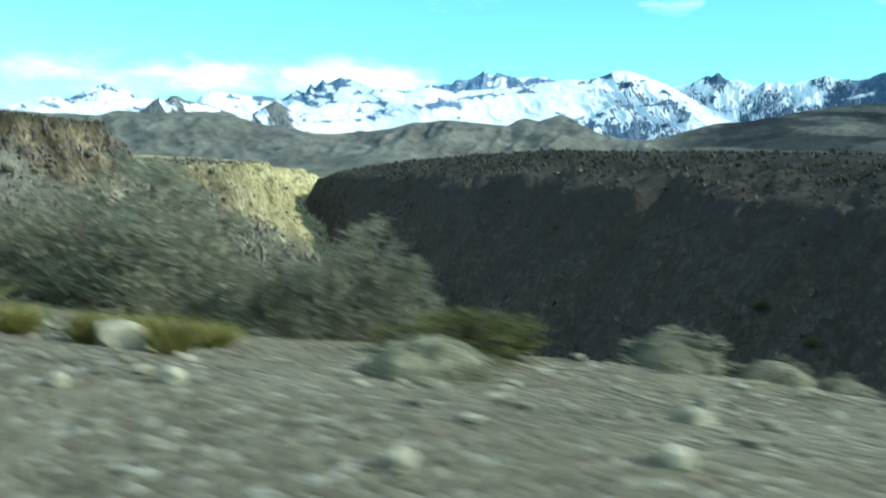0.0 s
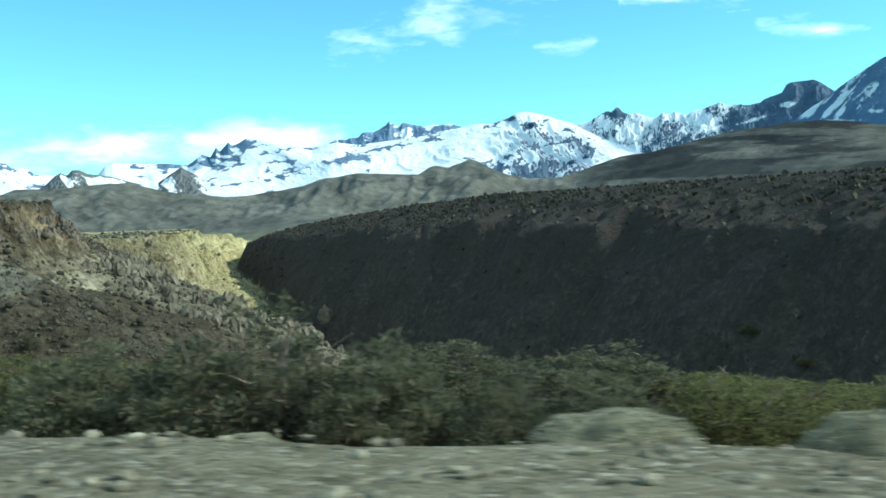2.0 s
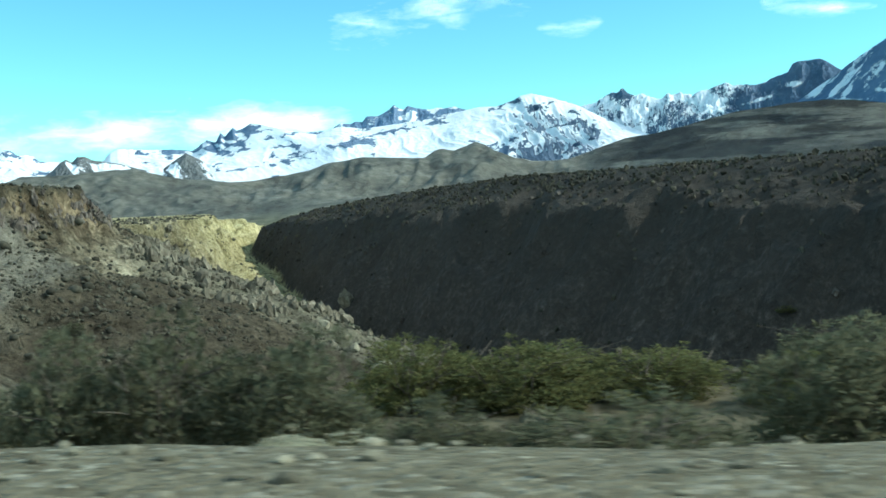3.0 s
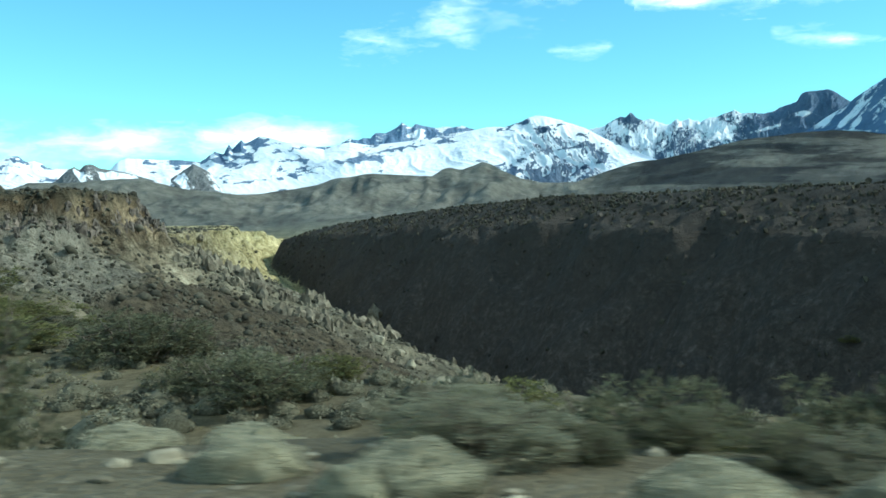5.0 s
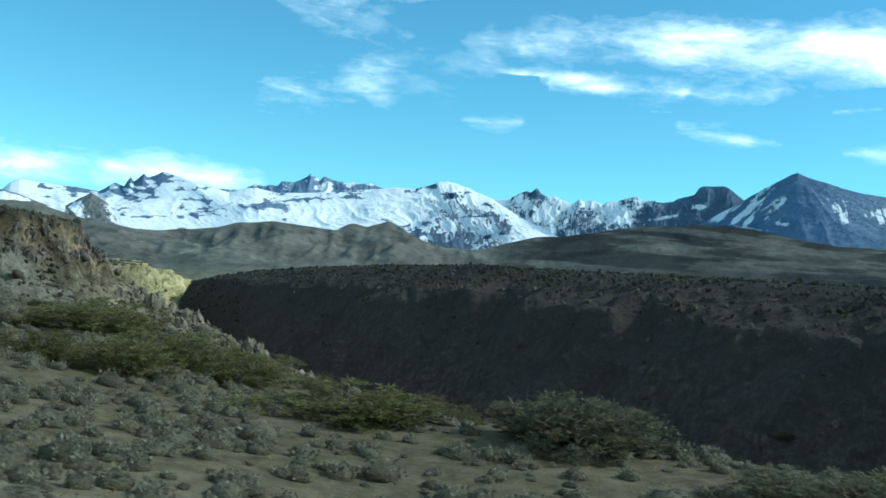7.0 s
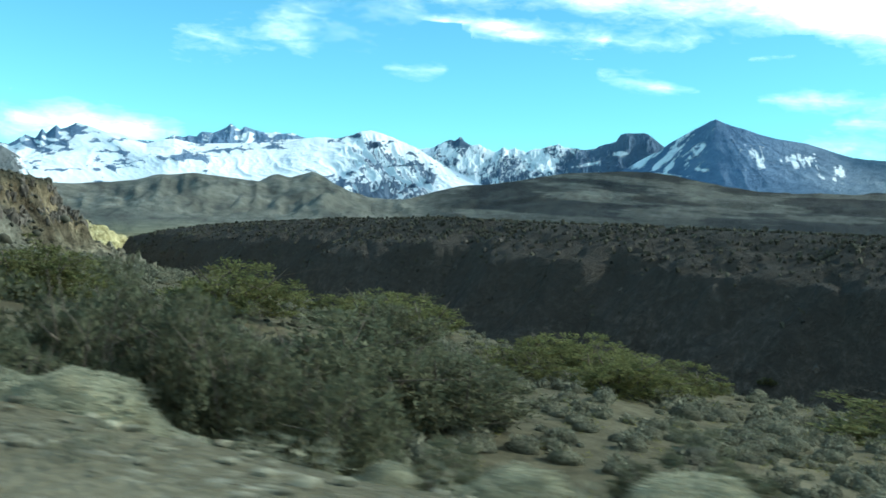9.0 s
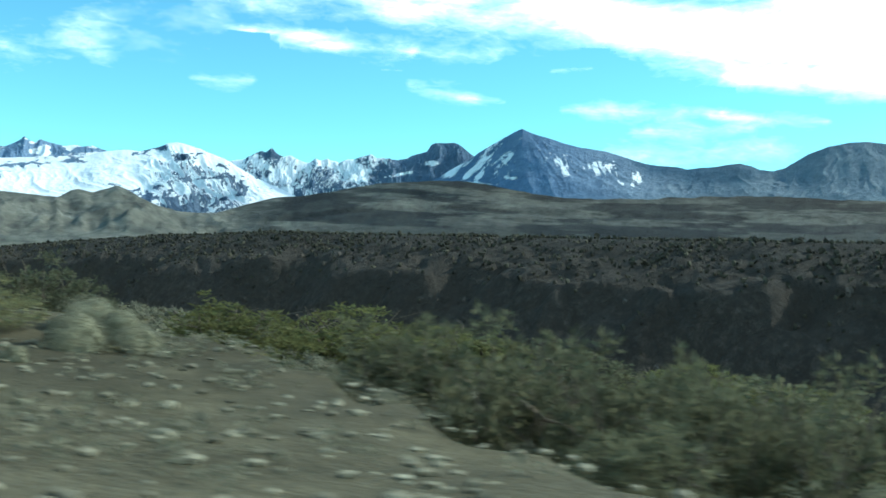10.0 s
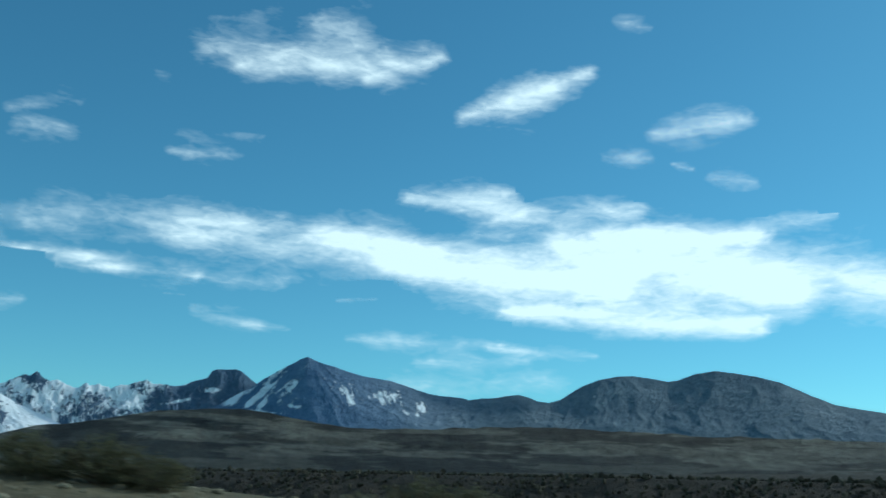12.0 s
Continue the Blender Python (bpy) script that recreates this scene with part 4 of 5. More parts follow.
def lumpy(shape, amount, scale, seed):
    """A sphere with an uneven surface."""
    v, f = shape
    n = np.array([noise.fractal(Vector(p) * scale + Vector((seed * 7.1, seed * 3.3, seed)), 1.0, 2.0, 4) for p in v])
    return v * (1 + amount * n)[:, None], f


def ribbons(base, way, across, length, width):
    """Leaf blades as pointed pairs of triangles."""
    tip = base + way * length[:, None]
    mid = base + way * (length * 0.45)[:, None]
    a, b = mid + across * width[:, None], mid - across * width[:, None]
    n = len(base)
    v = np.stack([base, a, tip, b], 1).reshape(-1, 3)
    f = np.arange(n * 4).reshape(n, 4)
    return v, f


def unit(v):
    return v / np.maximum(np.linalg.norm(v, axis=-1, keepdims=True), 1e-9)


def tube(points, r0, r1, sides=5):
    """A tapered stem along points."""
    pts = np.array(points)
    verts, faces = [], []
    for i, p in enumerate(pts):
        way = unit(pts[min(i + 1, len(pts) - 1)] - pts[max(i - 1, 0)])
        a = unit(np.cross(way, (0.3, 0.9, 0.1)))
        b = np.cross(way, a)
        r = r0 + (r1 - r0) * i / (len(pts) - 1)
        verts += [p + r * (math.cos(2 * math.pi * k / sides) * a + math.sin(2 * math.pi * k / sides) * b) for k in range(sides)]
    for i in range(len(pts) - 1):
        for k in range(sides):
            j = (k + 1) % sides
            faces.append((i * sides + k, i * sides + j, (i + 1) * sides + j, (i + 1) * sides + k))
    return verts, faces


# ---------------------------------------------------------------- plant materials
def make_leaf(name, lo, hi, hi2, through=0.35, vary=0.3):
    m, nodes, link, b = make_plain(name, lo, hi, 3.0, 0.75, hi2, vary)
    t, mix = nodes.new("ShaderNodeBsdfTranslucent"), nodes.new("ShaderNodeMixShader")
    link(b.inputs["Base Color"].links[0].from_socket, t.inputs["Color"])
    mix.inputs[0].default_value = through
    link(b.outputs[0], mix.inputs[1])
    link(t.outputs[0], mix.inputs[2])
    link(mix.outputs[0], nodes["Material Output"].inputs["Surface"])
    return m


OLIVE = make_leaf("olive_leaves", (0.094, 0.092, 0.054), (0.165, 0.161, 0.095), (0.245, 0.239, 0.148), 0.5)
GREY = make_leaf("grey_green_leaves", (0.175, 0.168, 0.110), (0.29, 0.278, 0.186), (0.41, 0.392, 0.272), 0.5)
GREEN = make_leaf("yellow_green_leaves", (0.096, 0.095, 0.038), (0.170, 0.166, 0.064), (0.255, 0.245, 0.098), 0.5)
YELLOW = make_leaf("soft_yellow_leaves", (0.150, 0.143, 0.070), (0.255, 0.242, 0.122), (0.36, 0.342, 0.19), 0.5)
PALE = make_leaf("pale_grey_green_leaves", (0.23, 0.216, 0.146), (0.345, 0.325, 0.226), (0.45, 0.428, 0.31), 0.25, 0.2)
SAGE = make_leaf("grey_sage_leaves", (0.125, 0.116, 0.076), (0.215, 0.200, 0.136), (0.32, 0.30, 0.212), 0.25)
UNDER, *_ = make_plain("grey_twigs", (0.060, 0.056, 0.036), (0.12, 0.112, 0.074), 9.0, 0.95)
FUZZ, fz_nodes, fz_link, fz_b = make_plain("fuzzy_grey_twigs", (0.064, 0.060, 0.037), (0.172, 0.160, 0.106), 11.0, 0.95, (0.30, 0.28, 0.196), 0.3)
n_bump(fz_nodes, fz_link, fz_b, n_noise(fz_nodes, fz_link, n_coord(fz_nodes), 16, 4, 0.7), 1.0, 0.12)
MOUND, *_ = make_plain("pale_cushion_twigs", (0.13, 0.122, 0.078), (0.24, 0.225, 0.148), 16.0, 0.95, (0.31, 0.29, 0.195))
STRAW = make_leaf("straw_grass", (0.15, 0.135, 0.04), (0.28, 0.25, 0.075), (0.40, 0.36, 0.13))
BARK, *_ = make_plain("grey_bark", (0.07, 0.055, 0.04), (0.16, 0.13, 0.10), 14.0, 0.95)
STONE, *_ = make_plain("pale_stone", (0.155, 0.137, 0.092), (0.28, 0.253, 0.178), 6.0, 0.9, (0.42, 0.39, 0.29), 0.45)
CLIFFROCK, *_ = make_plain("red_brown_cliff_rock", (0.070, 0.058, 0.047), (0.142, 0.118, 0.094), 0.5, 0.95, (0.235, 0.198, 0.158), 0.4)
DARKROCK, *_ = make_plain("brown_basalt", (0.045, 0.039, 0.033), (0.085, 0.073, 0.060), 0.5, 0.95, (0.13, 0.112, 0.09), 0.45)
PALEROCK, *_ = make_plain("grey_outcrop", (0.10, 0.085, 0.060), (0.21, 0.185, 0.132), 0.4, 0.95, (0.34, 0.305, 0.225), 0.35)
SCRUB, *_ = make_plain("far_scrub", (0.044, 0.041, 0.029), (0.082, 0.075, 0.053), 0.6, 0.95, (0.125, 0.113, 0.08), 0.5)


# ---------------------------------------------------------------- plants, one unit wide and one unit high
def shrub_meshes(kind, mat, seed, leaves, clumps, leaf, spread=1.0):
    """Stems and wispy foliage of a loose shrub."""
    rng = np.random.default_rng(seed)
    sv, sf, tips = [], [], []
    for k in range(9):
        a = 2 * math.pi * (k + rng.uniform(-0.3, 0.3)) / 9
        reach, top = rng.uniform(0.15, 0.42) * spread, rng.uniform(0.55, 0.93)
        p0 = np.array([0.05 * math.cos(a), 0.05 * math.sin(a), -0.04])
        p3 = np.array([reach * math.cos(a), reach * math.sin(a), top])
        p1, p2 = p0 * 0.6 + p3 * 0.3 + rng.normal(0, 0.03, 3), p0 * 0.25 + p3 * 0.7 + rng.normal(0, 0.04, 3)
        v, f = tube([p0, p1, p2, p3], 0.011, 0.003)
        sf += [tuple(i + len(sv) for i in q) for q in f]
        sv += v
        tips.append((p1, p2, p3))
        for _ in range(3):
            b0 = p1 + (p3 - p1) * rng.uniform(0, 0.8)
            b1 = b0 + np.array([rng.normal(0, 0.16), rng.normal(0, 0.16), rng.uniform(0.05, 0.22)])
            v, f = tube([b0, (b0 + b1) / 2 + rng.normal(0, 0.015, 3), b1], 0.005, 0.0015, 4)
            sf += [tuple(i + len(sv) for i in q) for q in f]
            sv += v
    # clumps of foliage in several uneven lobes, with loose sprays above and beside them
    lobes = []
    for k in range(7):
        a, out = 2 * math.pi * (k + rng.uniform(-0.3, 0.3)) / 7, rng.uniform(0.14, 0.36) * spread
        top = rng.uniform(0.55, 1.0) * (1 - 0.6 * out)
        lobes.append((out * math.cos(a), out * math.sin(a), top, rng.uniform(0.17, 0.27)))
    lobes[0] = (lobes[0][0] * 0.3, lobes[0][1] * 0.3, 0.97, 0.24)
    centres = []
    while len(centres) < clumps:
        lx, ly, top, wide = lobes[rng.integers(0, 7)]
        w = unit(rng.normal(0, 1, 3)) * rng.uniform(0.5, 1.0) ** 0.5
        p = np.array([lx + w[0] * wide, ly + w[1] * wide, top * (0.52 + 0.46 * w[2])])
        if rng.uniform() < 0.10:
            p = p * np.array([1.18, 1.18, 1.08])
        if p[2] > 0.03 and math.hypot(p[0], p[1]) < 0.6:
            centres.append(p)
    centres = np.array(centres)
    pick = rng.integers(0, clumps, leaves)
    size = rng.uniform(0.030, 0.085, clumps)[pick]
    off = unit(rng.normal(0, 1, (leaves, 3))) * (rng.uniform(0, 1, leaves) ** 0.5 * size)[:, None]
    base = centres[pick] + off
    base[:, 2] = np.maximum(base[:, 2], 0.02)
    way = unit(off * 6 + rng.normal(0, 0.5, (leaves, 3)) + np.array([0, 0, 0.45]) + centres[pick] * np.array([0.8, 0.8, 0]))
    across = unit(np.cross(way, rng.normal(0, 1, (leaves, 3))))
    v, f = ribbons(base, way, across, rng.uniform(0.6, 1.5, leaves) * leaf, rng.uniform(0.12, 0.30, leaves) * leaf)
    return mesh_from(kind + "_stems", sv, sf, BARK), mesh_from(kind + "_foliage", v, f, mat, False)


def cushion_meshes(kind, mat, seed, blades, level=3, blade=0.06, clumps=0, core=None):
    """A domed cushion: a lumpy mound under a coat of short stiff shoots, loose or gathered in clumps."""
    rng = np.random.default_rng(seed)
    v, f = lumpy(ICO3 if level == 3 else ICO2, 0.27, 1.9, seed)
    v = v * np.array([0.47, 0.47, 0.90])
    v[:, 2] = np.where(v[:, 2] < 0, v[:, 2] * 0.12, v[:, 2])
    lean = rng.normal(0, 0.06, 2)
    v[:, :2] += v[:, 2:3] * lean
    tri = v[f]
    area = np.linalg.norm(np.cross(tri[:, 1] - tri[:, 0], tri[:, 2] - tri[:, 0]), axis=1)
    n = clumps or blades
    pick = rng.choice(len(f), n, p=area / area.sum())
    w = rng.dirichlet((1, 1, 1), n)
    base = (tri[pick] * w[:, :, None]).sum(1)
    normal = unit(np.cross(tri[pick, 1] - tri[pick, 0], tri[pick, 2] - tri[pick, 0]))
    if clumps:
        own = rng.integers(0, clumps, blades)
        ball = unit(rng.normal(0, 1, (blades, 3)))
        size = rng.uniform(0.06, 0.13, clumps)[own]
        base = base[own] + ball * (size * rng.uniform(0.55, 1.0, blades))[:, None] * np.array([1, 1, 1.5])
        base[:, 2] = np.maximum(base[:, 2], 0.0)
        normal = unit(ball + 0.5 * normal[own])
    way = unit(normal + rng.normal(0, 0.6, (blades, 3)) + np.array([0, 0, 0.3]))
    across = unit(np.cross(way, rng.normal(0, 1, (blades, 3))))
    bv, bf = ribbons(base - way * 0.01, way, across, rng.uniform(0.5, 1.4, blades) * blade, rng.uniform(0.18, 0.36, blades) * blade)
    return mesh_from(kind + "_mound", v * 0.93, f, core or UNDER), mesh_from(kind + "_shoots", bv, bf, mat, False)


def tuft_mesh(kind, mat, seed, blades):
    rng = np.random.default_rng(seed)
    a, r = rng.uniform(0, 2 * math.pi, blades), rng.uniform(0, 0.18, blades)
    base = np.stack([r * np.cos(a), r * np.sin(a), np.full(blades, -0.02)], -1)
    way = unit(np.stack([np.cos(a) * (0.15 + 2.4 * r), np.sin(a) * (0.15 + 2.4 * r), np.ones(blades)], -1) + rng.normal(0, 0.18, (blades, 3)))
    across = unit(np.cross(way, rng.normal(0, 1, (blades, 3))))
    v, f = ribbons(base, way, across, rng.uniform(0.5, 1.05, blades), rng.uniform(0.010, 0.022, blades))
    return mesh_from(kind + "_blades", v, f, mat, False)


def plant(name, parts, label, category, group):
    root = new(name)
    root.empty_display_size = 0.2
    tagged(root, label, category, group)
    for pname, me in parts:
        ob = part(pname, me, root)
        if pname != "mound":
            tagged(ob, kind="stuff")
    return root


def stand(x, y, w, h, sink=0.04, turn=None):
    """A pose on the ground, with the plant's width and height as scale."""
    rz = random.uniform(0, 360) if turn is None else turn
    return pose(x, y, ground_z(x, y) - sink * h, random.uniform(-3, 3), random.uniform(-3, 3), rz) @ Matrix.Diagonal((w, w, h, 1))


class Kind:
    """A few models of a plant, each built once and then copied."""
    def __init__(self, models):
        self.models, self.used = models, [False] * len(models)

    def put(self, k, m, label=""):
        k %= len(self.models)
        if not self.used[k]:
            self.used[k] = True
            ob = self.models[k]
            ob.matrix_basis = m
        else:
            src = self.models[k]
            keep = src.matrix_basis.copy()
            src.matrix_basis = Matrix.Identity(4)
            ob = copy_thing(src, m)
            src.matrix_basis = keep
        if label:
            tagged(ob, label)
        return ob


def shrub_kind(name, mat, label, group, leaves, clumps, leaf, seeds):
    made = []
    for s in seeds:
        stems, fol = shrub_meshes(name, mat, s, leaves, clumps, leaf)
        made.append(plant(name, (("branchwork", stems), ("foliage", fol)), label, "shrub", group))
    return Kind(made)


olive = shrub_kind("olive_shrub", OLIVE, "loose olive-green shrub with thin grey stems", "shrubs along the verge", 9000, 330, 0.040, (1, 2, 3))
greys = shrub_kind("grey_shrub", GREY, "loose wispy grey-green shrub at the edge of the gravel", "grey shrubs", 9000, 330, 0.038, (5, 6, 7))
greens = shrub_kind("green_shrub", GREEN, "dense yellow-green shrub on the slope", "green shrubs", 7500, 300, 0.042, (11, 12, 13))
darks = shrub_kind("dark_shrub", OLIVE, "dense dark olive bush at the edge of the terrace", "dark bushes", 9000, 330, 0.040, (14, 15))
yellows = shrub_kind("yellow_shrub", YELLOW, "soft yellowish shrub on the stony bank", "yellowish shrubs", 8000, 300, 0.038, (17,))
cushions = Kind([plant("cushion_bush", (("mound", a), ("leaf_coat", b)), "pale grey-green domed cushion bush", "bush", "cushion bushes")
                 for a, b in (cushion_meshes("cushion_bush", PALE, s, 8000, 3, 0.038, 0, MOUND) for s in (21, 22, 23, 24))])
sages = Kind([plant("sage_bush", (("mound", a), ("leaf_coat", b)), "small grey sage bush on dry soil", "bush", "sage bushes")
              for a, b in (cushion_meshes("sage_bush", SAGE, s, 1500, 2, 0.075, 40) for s in (31, 32, 33, 34))])
tufts = Kind([plant("grass_tuft", (("grass_clump", tuft_mesh("grass_tuft", STRAW, s, 420)),), "yellow tuft of stiff dry grass", "grass", "grass tufts") for s in (41, 42)])


# places of plants on the ground: x, y, width, height
OLIVES_1 = (
    (-182.2, 217.6, 5.00, 3.40),
    (-122.5, 23.1, 1.02, 0.54),
    (-120.4, 35.9, 2.71, 2.72),
    (-111.9, 19.3, 1.77, 2.25),
    (-111.3, 19.6, 1.46, 2.90),
    (-110.7, 18.5, 2.06, 3.04),
    (-110.0, 14.3, 1.52, 1.47),
    (-109.7, 19.3, 2.36, 3.44),
    (-109.5, 17.2, 2.29, 2.97),
    (-108.3, 16.4, 1.53, 2.92),
    (-107.7, 18.8, 2.55, 3.16),
    (-107.4, 15.7, 1.33, 2.78),
    (-106.8, 21.6, 1.35, 3.78),
    (-106.1, 23.4, 3.55, 3.18),
    (-105.9, 18.3, 2.42, 3.32),
    (-105.8, 14.3, 1.73, 1.87),
    (-104.6, 18.0, 1.90, 3.10),
    (-103.5, 17.8, 1.80, 2.76),
    (-103.5, 39.8, 3.87, 2.45),
    (-103.0, 25.6, 4.29, 3.07),
    (-101.9, 17.4, 1.46, 2.24),
    (-100.5, 27.0, 3.25, 2.17),
    (-100.2, 13.0, 1.16, 1.18),
    (-97.8, 12.2, 1.56, 1.53),
)
OLIVES_2 = (
    (-75.6, 33.8, 4.77, 2.15),
    (-63.6, 6.4, 1.04, 2.27),
    (-62.6, 6.4, 1.27, 2.68),
    (-61.3, 6.4, 1.59, 2.17),
    (-56.3, 5.8, 0.51, 0.23),
    (-56.3, 9.8, 1.59, 1.35),
    (-55.8, 6.5, 0.64, 0.29),
    (-55.6, 9.8, 1.39, 1.41),
    (-55.2, 5.9, 0.56, 0.29),
    (-54.3, 9.8, 1.41, 1.37),
    (-53.6, 9.9, 1.49, 1.54),
    (-52.9, 9.9, 1.15, 2.16),
    (-52.4, 9.9, 0.61, 1.17),
    (-43.3, 12.6, 1.68, 2.34),
    (-41.8, 12.7, 1.94, 2.52),
    (-40.0, 12.7, 2.03, 2.33),
    (-37.5, 10.3, 1.51, 1.19),
    (-35.7, 10.4, 2.15, 1.10),
    (-33.0, 14.2, 2.39, 2.25),
    (-30.6, 29.0, 4.43, 1.99),
    (-30.3, 14.3, 3.19, 2.69),
    (-28.3, 13.9, 2.09, 2.23),
    (-28.3, 14.9, 2.20, 2.29),
    (-26.5, 14.1, 1.15, 1.86),
)
OLIVES_3 = (
    (-26.4, 28.8, 4.08, 1.84),
    (-25.3, 14.1, 1.86, 1.76),
    (-23.2, 28.7, 2.23, 1.00),
    (-21.3, 14.6, 0.89, 2.07),
    (-19.2, 14.5, 2.19, 2.05),
    (-17.1, 14.4, 2.00, 1.98),
    (-16.7, 28.4, 1.51, 0.68),
    (-15.7, 11.3, 1.78, 1.59),
    (-13.7, 11.2, 1.90, 1.57),
    (-13.3, 9.0, 0.85, 0.70),
    (-11.8, 11.2, 1.87, 1.59),
)
OLIVES = OLIVES_1 + OLIVES_2 + OLIVES_3
GREYS = (
    (-109.4, 13.2, 1.14, 0.72),
    (-108.7, 13.0, 1.52, 1.12),
    (-108.0, 12.8, 1.11, 1.07),
    (-107.0, 12.6, 1.04, 1.15),
    (-96.3, 11.1, 1.85, 1.11),
    (-65.3, 6.5, 0.98, 1.52),
    (-57.1, 6.3, 0.73, 0.36),
    (-56.9, 5.7, 0.93, 0.47),
    (-54.9, 5.6, 0.50, 0.32),
    (-11.8, 9.4, 1.73, 1.03),
    (-10.4, 9.3, 1.28, 1.18),
    (-9.4, 8.7, 0.93, 1.52),
    (-9.0, 9.2, 2.11, 1.68),
    (-8.5, 8.2, 1.41, 1.30),
    (-7.1, 7.9, 0.99, 1.58),
    (-6.5, 8.6, 1.81, 2.16),
    (-5.8, 7.9, 1.55, 1.85),
    (-4.4, 7.8, 1.11, 1.19),
    (-3.5, 7.8, 1.04, 1.36),
)
GREENS_1 = (
    (-154.6, 223.1, 6.50, 3.00),
    (-142.2, 227.2, 6.50, 3.00),
    (-119.7, 21.8, 1.82, 0.71),
    (-115.5, 36.7, 4.14, 2.52),
    (-111.2, 47.2, 5.73, 2.99),
    (-106.2, 61.0, 6.50, 2.35),
    (-103.9, 55.3, 6.50, 2.33),
    (-98.5, 39.6, 2.79, 1.39),
    (-97.8, 74.3, 4.80, 3.00),
    (-96.6, 46.1, 5.27, 1.89),
    (-95.3, 47.9, 4.14, 2.07),
    (-94.7, 39.2, 4.31, 1.97),
    (-93.7, 51.1, 5.25, 1.35),
    (-91.7, 45.8, 3.93, 1.72),
    (-84.0, 36.4, 6.21, 1.86),
    (-66.9, 30.1, 2.67, 1.03),
    (-59.9, 23.7, 2.26, 1.32),
    (-59.8, 17.2, 2.08, 1.82),
    (-55.5, 6.7, 0.47, 0.19),
    (-41.7, 24.7, 2.96, 2.31),
    (-41.6, 26.7, 3.20, 2.06),
    (-39.0, 24.8, 3.04, 2.15),
    (-38.7, 26.8, 3.43, 1.96),
    (-35.7, 26.8, 3.06, 1.57),
)
GREENS_2 = (
    (-35.5, 29.9, 2.96, 1.25),
    (-32.5, 25.5, 2.36, 1.57),
    (-23.6, 29.7, 3.56, 1.07),
    (-23.5, 20.7, 2.73, 1.88),
    (-22.7, 26.7, 2.34, 1.56),
    (-22.4, 23.2, 2.48, 1.61),
    (-22.0, 28.6, 3.79, 1.15),
    (-20.6, 29.6, 3.27, 1.04),
    (-20.2, 23.1, 2.48, 1.46),
    (-19.9, 26.5, 3.24, 1.56),
    (-17.4, 29.4, 2.67, 0.91),
    (-2.3, 7.2, 1.13, 0.46),
    (-2.2, 7.7, 0.84, 0.46),
    (-0.4, 349.4, 6.50, 3.00),
    (16.2, 332.4, 6.50, 3.00),
)
GREENS = GREENS_1 + GREENS_2
DARKS = (
    (-144.3, 28.9, 0.89, 0.60),
    (-143.5, 28.6, 0.92, 0.63),
    (-142.9, 28.4, 0.92, 0.44),
    (-138.5, 31.0, 1.16, 0.85),
    (-137.8, 30.7, 1.49, 0.78),
    (-134.0, 31.5, 2.06, 1.71),
    (-125.4, 26.6, 2.07, 1.26),
    (-123.6, 26.0, 1.82, 1.53),
    (-122.0, 25.4, 1.88, 1.74),
    (-76.9, 35.7, 4.16, 1.68),
    (-70.3, 28.4, 2.81, 1.15),
    (-67.8, 27.2, 3.66, 1.77),
)
YELLOWS = (
    (-118.4, 18.7, 1.53, 0.90),
    (-117.4, 19.1, 1.62, 0.88),
)
CUSHIONS_1 = (
    (-136.2, 30.2, 0.47, 0.28),
    (-136.0, 26.7, 0.64, 0.26),
    (-135.5, 28.8, 0.39, 0.23),
    (-135.1, 29.4, 1.00, 0.47),
    (-133.4, 28.6, 0.55, 0.33),
    (-132.0, 23.9, 0.37, 0.19),
    (-131.6, 28.2, 0.84, 0.50),
    (-129.7, 25.4, 0.75, 0.29),
    (-129.4, 27.9, 0.94, 0.56),
    (-123.9, 23.4, 1.06, 0.46),
    (-122.9, 19.0, 1.14, 0.43),
    (-121.4, 18.1, 1.07, 0.47),
    (-120.9, 21.2, 1.09, 0.43),
    (-120.6, 17.5, 0.61, 0.37),
    (-120.0, 19.0, 0.41, 0.17),
    (-119.6, 18.4, 0.62, 0.36),
    (-117.1, 17.3, 0.80, 0.37),
    (-116.1, 16.8, 0.30, 0.18),
    (-115.9, 19.9, 0.93, 0.54),
    (-115.8, 18.2, 0.76, 0.46),
    (-115.5, 19.5, 0.68, 0.41),
    (-115.1, 18.5, 0.63, 0.35),
    (-103.9, 11.3, 1.50, 0.90),
    (-102.8, 9.8, 1.04, 0.48),
)
CUSHIONS_2 = (
    (-100.5, 9.2, 0.45, 0.27),
    (-99.7, 9.1, 0.89, 0.46),
    (-98.5, 9.0, 1.27, 0.57),
    (-61.0, 4.9, 0.74, 0.40),
    (-58.1, 5.1, 0.64, 0.24),
    (-57.3, 4.6, 0.39, 0.20),
    (-57.1, 4.9, 0.69, 0.26),
    (-55.6, 4.6, 0.68, 0.28),
    (-54.8, 5.1, 0.46, 0.17),
    (-54.4, 4.8, 0.45, 0.17),
    (-53.6, 4.8, 0.78, 0.30),
    (-34.4, 7.8, 0.38, 0.23),
    (-34.4, 8.1, 0.63, 0.38),
    (-33.9, 7.8, 0.33, 0.20),
    (-33.5, 7.8, 0.64, 0.38),
    (-31.9, 7.9, 1.01, 0.61),
    (-27.5, 8.1, 0.72, 0.27),
    (-26.8, 8.1, 0.39, 0.15),
    (-24.7, 8.0, 1.11, 0.42),
    (-23.1, 7.8, 0.87, 0.33),
    (-21.8, 7.7, 0.79, 0.30),
    (-21.0, 7.7, 0.63, 0.24),
    (-20.3, 7.6, 0.62, 0.29),
    (-19.7, 7.6, 0.65, 0.34),
)
